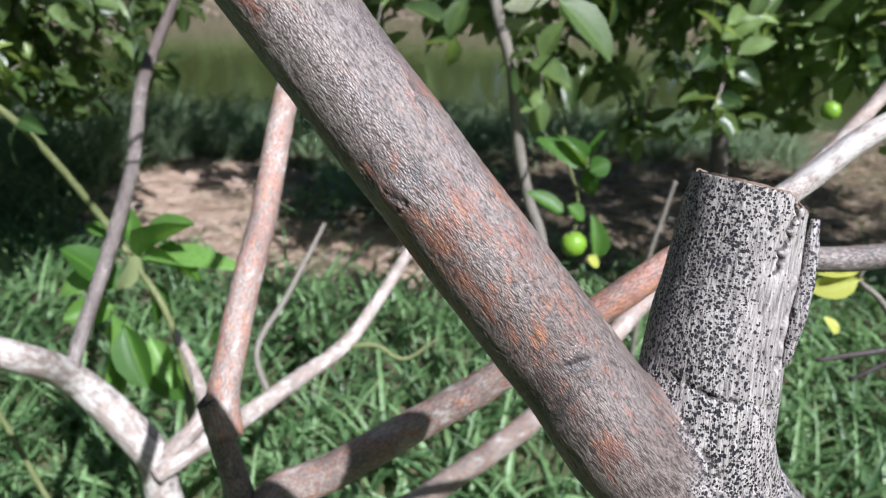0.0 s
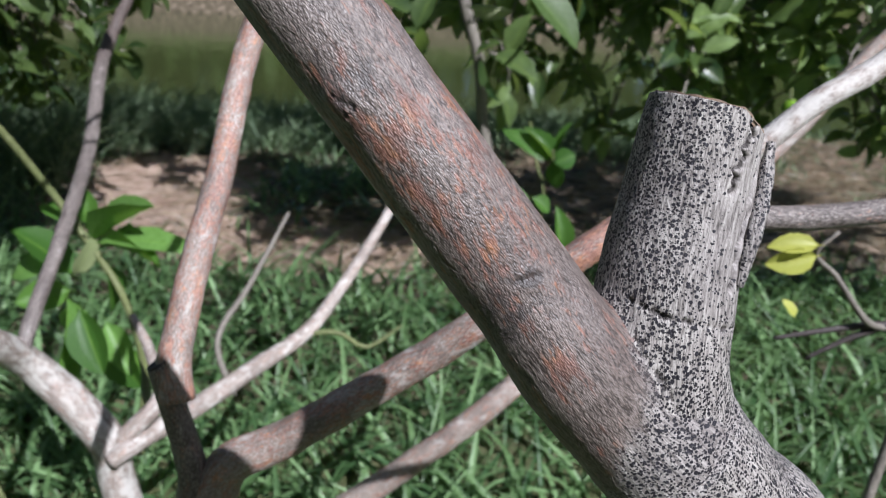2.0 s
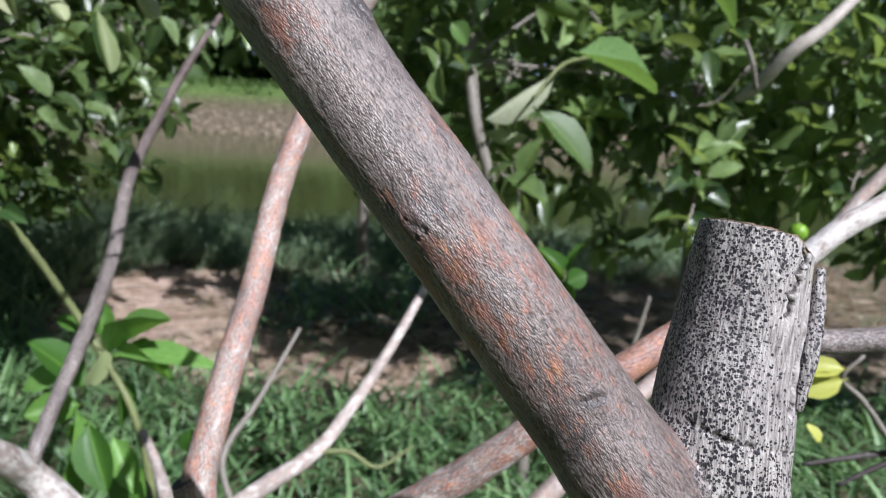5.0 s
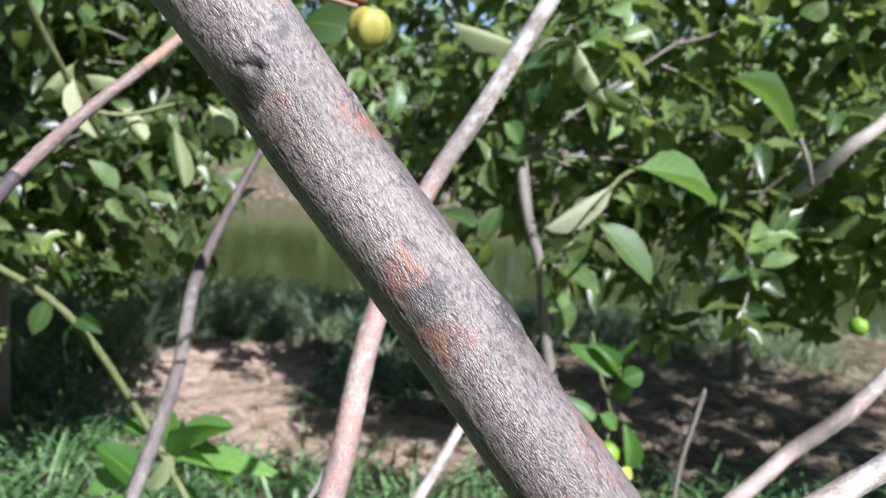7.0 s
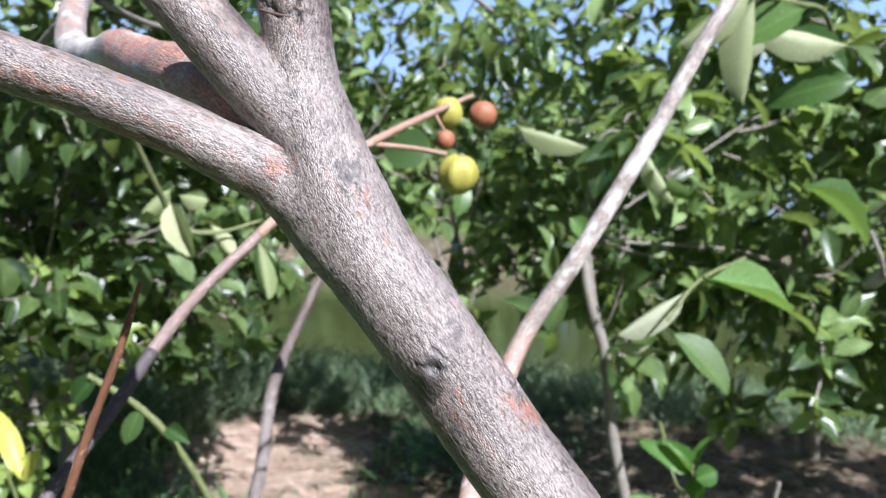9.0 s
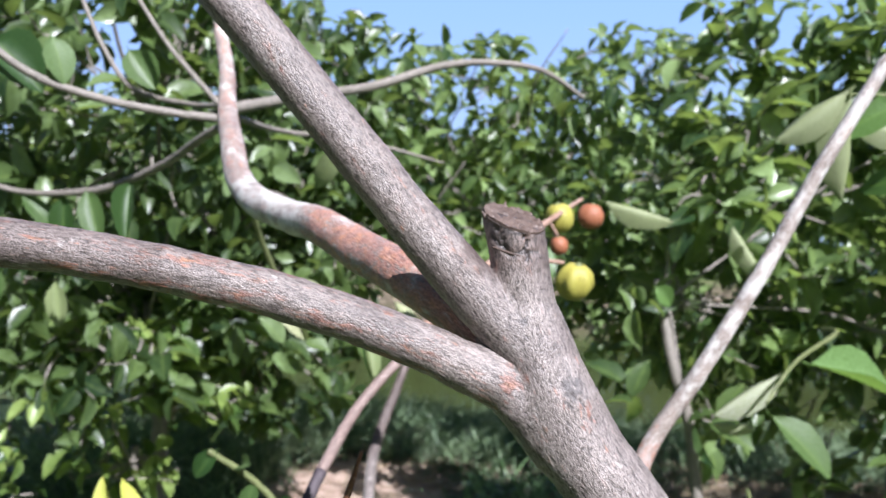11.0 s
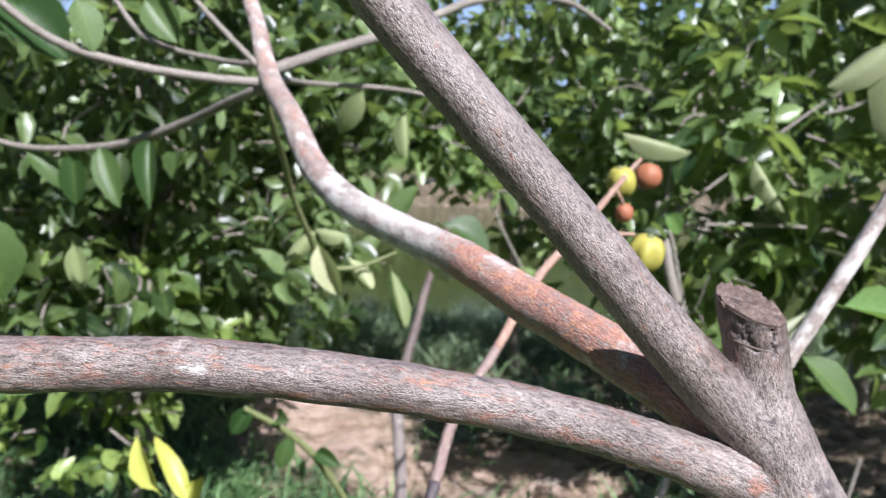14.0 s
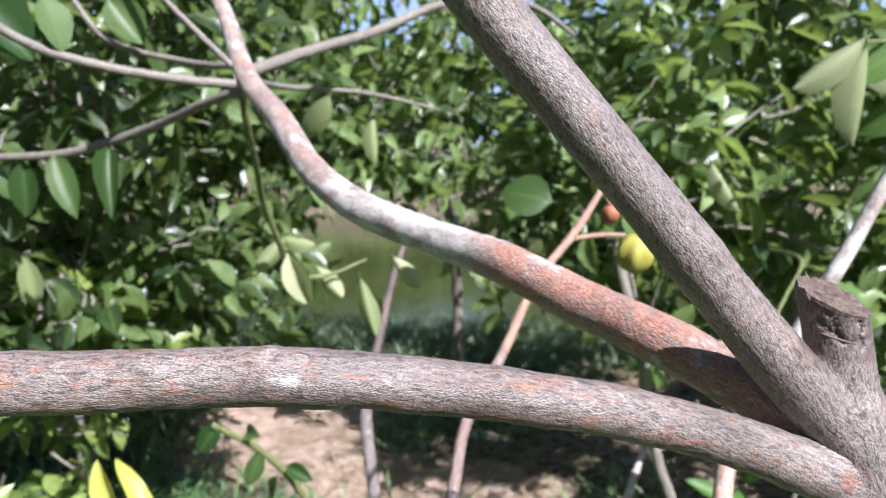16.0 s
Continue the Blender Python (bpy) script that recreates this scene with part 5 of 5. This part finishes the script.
# shoots of the nearer tree that hang into view
RIGHT_LOW = [
    (0.35, 1.78, 0.58, 0.35, 1.78, 0.68, 0.045), (0.28, 1.8, 0.68, 0.20, 1.8, 0.74, 0.039), (0.28, 1.78, 0.71, 0.32, 1.78, 0.68, 0.038), (0.32, 1.8, 0.79, 0.23, 1.8, 0.87, 0.046),
    (0.32, 1.8, 0.79, 0.27, 1.8, 0.87, 0.033), (0.32, 1.8, 0.79, 0.34, 1.8, 0.88, 0.033), (0.32, 1.75, 0.80, 0.36, 1.75, 0.82, 0.044), (0.32, 1.78, 0.80, 0.33, 1.78, 0.73, 0.038)]
RB = (0.29, 2.32, 0)
leaves(RIGHT_LOW, LEAFNEAR, right, RB, 11, (0.3, -0.6, 0.7))
leaves([(0.33, 1.75, 0.60, 0.36, 1.75, 0.58, 0.028)], LEAFYELLOW, right, RB, 12)
leaves([(0.19, 1.30, 1.18, 0.28, 1.28, 1.11, 0.058)], LEAFDARK, right, RB, 12)
leaves([(0.24, 1.28, 1.27, 0.38, 1.35, 1.23, 0.064), (-0.24, 1.9, 1.34, -0.21, 1.9, 1.43, 0.04), (0.03, 1.9, 1.35, 0.07, 1.9, 1.31, 0.044), (0.33, 1.2, 1.66, 0.24, 1.2, 1.62, 0.056), (0.34, 1.35, 1.66, 0.42, 1.3, 1.60, 0.05), (0.44, 1.3, 1.58, 0.32, 1.3, 1.56, 0.051), (0.40, 1.4, 1.42, 0.52, 1.4, 1.36, 0.05)], LEAFMID, right, RB, 13)
leaves([(0.22, 1.38, 1.24, 0.11, 1.36, 1.18, 0.045), (0.11, 1.40, 1.14, 0.18, 1.40, 1.14, 0.029), (-0.09, 1.70, 1.54, 0.05, 1.70, 1.52, 0.048), (0.25, 1.15, 1.66, 0.26, 1.15, 1.53, 0.056), (0.245, 1.15, 1.67, 0.155, 1.15, 1.615, 0.052), (0.34, 1.4, 1.68, 0.27, 1.4, 1.64, 0.04), (0.16, 1.6, 1.49, 0.23, 1.6, 1.40, 0.04), (0.42, 1.3, 1.63, 0.30, 1.25, 1.66, 0.06)], LEAFCURL, right, RB, 14, (0.4, -0.75, 0.75), label="pale curled leaf underside", curled=True)
for pts, mat in (([(0.45, 2.1, 1.25, 0.006), (0.38, 1.7, 1.28, 0.005), (0.24, 1.38, 1.26, 0.0035), (0.18, 1.3, 1.2, 0.002)], GREENTWIG),
                 ([(0.6, 1.9, 1.7, 0.006), (0.45, 1.5, 1.72, 0.005), (0.33, 1.25, 1.68, 0.0035), (0.24, 1.15, 1.665, 0.002)], GREENTWIG),
                 ([(0.30, 2.2, 0.80, 0.005), (0.31, 1.95, 0.72, 0.004), (0.32, 1.80, 0.76, 0.0035), (0.318, 1.79, 0.82, 0.002)], GREENTWIG),
                 ([(0.31, 1.95, 0.72, 0.003), (0.31, 1.82, 0.70, 0.003), (0.30, 1.77, 0.655, 0.0025)], GREENTWIG),
                 ([(0.55, 2.2, 0.10, 0.008), (0.566, 2.2, 0.407, 0.0068), (0.60, 2.2, 0.58, 0.0066), (0.617, 2.2, 0.662, 0.006)], TWIG),
                 ([(0.725, 2.0, 1.215, 0.010), (0.74, 1.97, 1.232, 0.0155), (0.798, 1.9, 1.325, 0.0165), (0.865, 1.9, 1.384, 0.015), (0.98, 1.95, 1.5, 0.012)], PALETWIG),
                 ([(0.735, 1.92, 1.24, 0.0065), (0.716, 1.9, 1.29, 0.006), (0.692, 1.9, 1.345, 0.005)], TWIG),
                 ([(0.955, 2.12, 0.93, 0.004), (0.95, 2.1, 0.91, 0.003), (0.956, 2.1, 0.905, 0.002)], GREENTWIG)):
    twig("twig", pts, mat, right, RB, 8, 0.01, 0.1, 3)


# ---- grass, weeds and straw ----
def blade_template(bend, segs=5):
    v, uv = [], []
    for i in range(segs + 1):
        t = i / segs
        w = 0.5 * (1 - t**2.2) * (0.6 + 0.4 * min(1, t * 4))
        a = bend * t
        y, z = (math.sin(a) / bend if bend else t), ((1 - math.cos(a)) / bend if bend else 0)
        for c in (-1, 0, 1):
            v.append((w * c, y, -z + abs(c) * 0.0 + (0.012 * abs(c))))
            uv.append((0.5 + 0.5 * c, t))
    f = [(i * 3 + j, i * 3 + j + 1, i * 3 + j + 4, i * 3 + j + 3) for i in range(segs) for j in range(2)]
    return np.array(v), np.array(f), np.array(uv)


def sward(name, n, box, length, width, bend, material, seed, keep, label, clump=0.05, lean=0.55, segs=4):
    """Blades in small tufts over a stretch of ground."""
    rng = np.random.RandomState(seed)
    x0, x1, y0, y1 = box
    cx, cy = rng.uniform(x0, x1, n // 4), rng.uniform(y0, y1, n // 4)
    ok = keep(cx, cy, rng)
    cx, cy = cx[ok], cy[ok]
    x = np.repeat(cx, 4) + rng.normal(0, clump, len(cx) * 4)
    y = np.repeat(cy, 4) + rng.normal(0, clump, len(cy) * 4)
    th = rng.uniform(0, 6.283, len(x))
    up = rng.uniform(0.5, 1.4, len(x))
    along = np.c_[np.cos(th) * lean, np.sin(th) * lean, up]
    norm = np.c_[-np.cos(th) * up, -np.sin(th) * up, np.full(len(x), lean)]
    base = np.c_[x, y, ground_z(x, y) - 0.01]
    ln = rng.uniform(*length, len(x))
    arrays = []
    for i, b in enumerate(bend):
        s = slice(i, None, len(bend))
        arrays.append(scatter(blade_template(b, segs), base[s], along[s], norm[s], ln[s], rng.uniform(*width, len(x))[s]))
    off, fs = 0, []
    for v, f, u in arrays:
        fs.append(f + off)
        off += len(v)
    me = mesh_from(name, np.vstack([a[0] for a in arrays]), np.vstack(fs), material, True)
    return tagged(new(name, me), label, "grass", kind="stuff")


def grassy(x, y, rng):
    return (rng.rand(len(x)) > np.clip(bare_at(x, y) * 1.6, 0, 0.985)) & (rng.rand(len(x)) > 0.8 * litter_at(x, y))


def lush(x, y, rng):
    litter = ramp01(x, -0.3, 0.4) * ramp01(y, 2.9, 3.5)
    return grassy(x, y, rng) & (rng.rand(len(x)) > litter * 0.88) & (rng.rand(len(x)) > ramp01(y, 3.0, 3.6) * 0.6)


sward("grass", 16000, (-3.4, 2.9, 0.7, 4.8), (0.16, 0.34), (0.009, 0.021), (1.1, 1.7, 2.2, 0.7), GRASS, 21, lush, "lush broad-bladed green grass under the trees")
sward("grass", 16000, (-3.4, 2.9, 0.7, 4.9), (0.06, 0.17), (0.003, 0.007), (0.6, 1.2), GRASS, 22, lush, "short fine grass between the tufts", 0.04, 0.4)
sward("weeds", 14000, (-6, 5, 4.4, 6.5), (0.07, 0.20), (0.005, 0.014), (0.8, 1.5, 2.2), WEED, 23, grassy, "tall tangled weeds on the canal bank", 0.05, 0.5, 3)
sward("weeds", 9000, (-3.4, 2.2, 5.0, 6.3), (0.16, 0.36), (0.006, 0.014), (0.7, 1.3), WEED, 28, lambda x, y, r: r.rand(len(x)) > 0.25, "rank grass along the edge of the canal", 0.07, 0.4, 3)
sward("weeds", 2600, (-3.2, -1.7, 3.4, 5.4), (0.25, 0.55), (0.004, 0.010), (0.6, 1.1), WEED, 24, grassy, "tall grass beside the bare earth", 0.06, 0.35)


for box, n, seed in (((-8, 8, -6, 0.75), 6000, 25), ((-8, -3.3, 0.6, 5.0), 2400, 26), ((2.8, 8, 0.6, 5.0), 2400, 27)):
    sward("grass", n, box, (0.10, 0.26), (0.010, 0.024), (0.9, 1.6), GRASS, seed, lambda x, y, r: (np.abs(x) > 0.45) | (y < -0.6), "broad green grass added behind the camera and to the sides", 0.06, 0.5)


def straw():
    rng = np.random.RandomState(31)
    n = 17000
    x, y = rng.uniform(-2.0, 3.4, n), rng.uniform(2.7, 6.2, n)
    dens = np.clip(0.12 + 0.45 * bare_at(x, y) + 0.9 * litter_at(x, y) + 0.9 * np.exp(-((x + 0.3) / 0.8) ** 2 - ((y - 3.55) / 0.55) ** 2), 0, 1)
    ok = rng.rand(n) < dens
    x, y = x[ok], y[ok]
    th = rng.uniform(0, 6.28, len(x))
    along = np.c_[np.cos(th), np.sin(th), rng.uniform(-0.1, 0.35, len(x))]
    norm = np.c_[rng.normal(0, 0.4, len(x)), rng.normal(0, 0.4, len(x)), np.ones(len(x))]
    v, f, uv = scatter(blade_template(0.5, 3), np.c_[x, y, ground_z(x, y) + rng.uniform(0.0, 0.03, len(x))], along, norm, rng.uniform(0.06, 0.26, len(x)), rng.uniform(0.002, 0.007, len(x)))
    return tagged(new("straw", mesh_from("straw", v, f, STRAW, True)), "dry tan straw and dead stalks strewn on the earth", "straw", kind="stuff")


straw()


# ---- beyond the canal ----
def far_woods():
    rng = np.random.RandomState(41)
    base, along, up, ln = [], [], [], []
    for _ in range(100):
        cx, cy = rng.uniform(-34, 26), rng.uniform(29, 40)
        h = rng.uniform(3.4, 6.2)
        for _ in range(100):
            d = rng.normal(size=3)
            d /= np.linalg.norm(d)
            p = np.array([cx, cy, 0.9 + h * 0.55]) + d * np.array([h * 0.6, h * 0.6, h * 0.5]) * rng.uniform(0.6, 1.05)
            base.append(p)
            along.append(rng.normal(size=3) + [0, 0, -0.3])
            up.append(rng.normal(size=3) * 0.6 + [0.2, -0.5, 0.8])
            ln.append(rng.uniform(0.6, 1.3))
    ln = np.array(ln)
    v, f, uv = scatter(LEAN, np.array(base), np.array(along), np.array(up), ln, ln * 0.6)
    return tagged(new("far_trees", mesh_from("far_trees", v, f, FARLEAF, True)), "distant green trees beyond the far bank", "trees", kind="stuff")


far_woods()


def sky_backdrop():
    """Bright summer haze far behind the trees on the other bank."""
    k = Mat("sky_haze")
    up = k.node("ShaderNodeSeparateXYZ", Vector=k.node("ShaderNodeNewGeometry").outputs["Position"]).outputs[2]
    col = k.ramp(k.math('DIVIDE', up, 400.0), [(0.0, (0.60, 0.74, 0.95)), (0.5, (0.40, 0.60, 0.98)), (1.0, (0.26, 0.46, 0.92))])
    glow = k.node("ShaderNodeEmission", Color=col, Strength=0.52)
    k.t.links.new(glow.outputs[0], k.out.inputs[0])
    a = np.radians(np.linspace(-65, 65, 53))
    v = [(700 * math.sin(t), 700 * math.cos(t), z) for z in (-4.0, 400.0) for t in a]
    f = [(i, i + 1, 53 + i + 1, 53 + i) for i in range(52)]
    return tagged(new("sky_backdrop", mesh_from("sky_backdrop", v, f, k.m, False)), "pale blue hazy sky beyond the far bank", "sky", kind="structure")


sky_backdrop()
sward("grass", 5000, (-26, 18, 23.2, 30), (0.25, 0.6), (0.03, 0.07), (0.8, 1.4), FARLEAF, 42, lambda x, y, r: np.ones(len(x), bool), "green grass on the far bank", 0.2, 0.5)
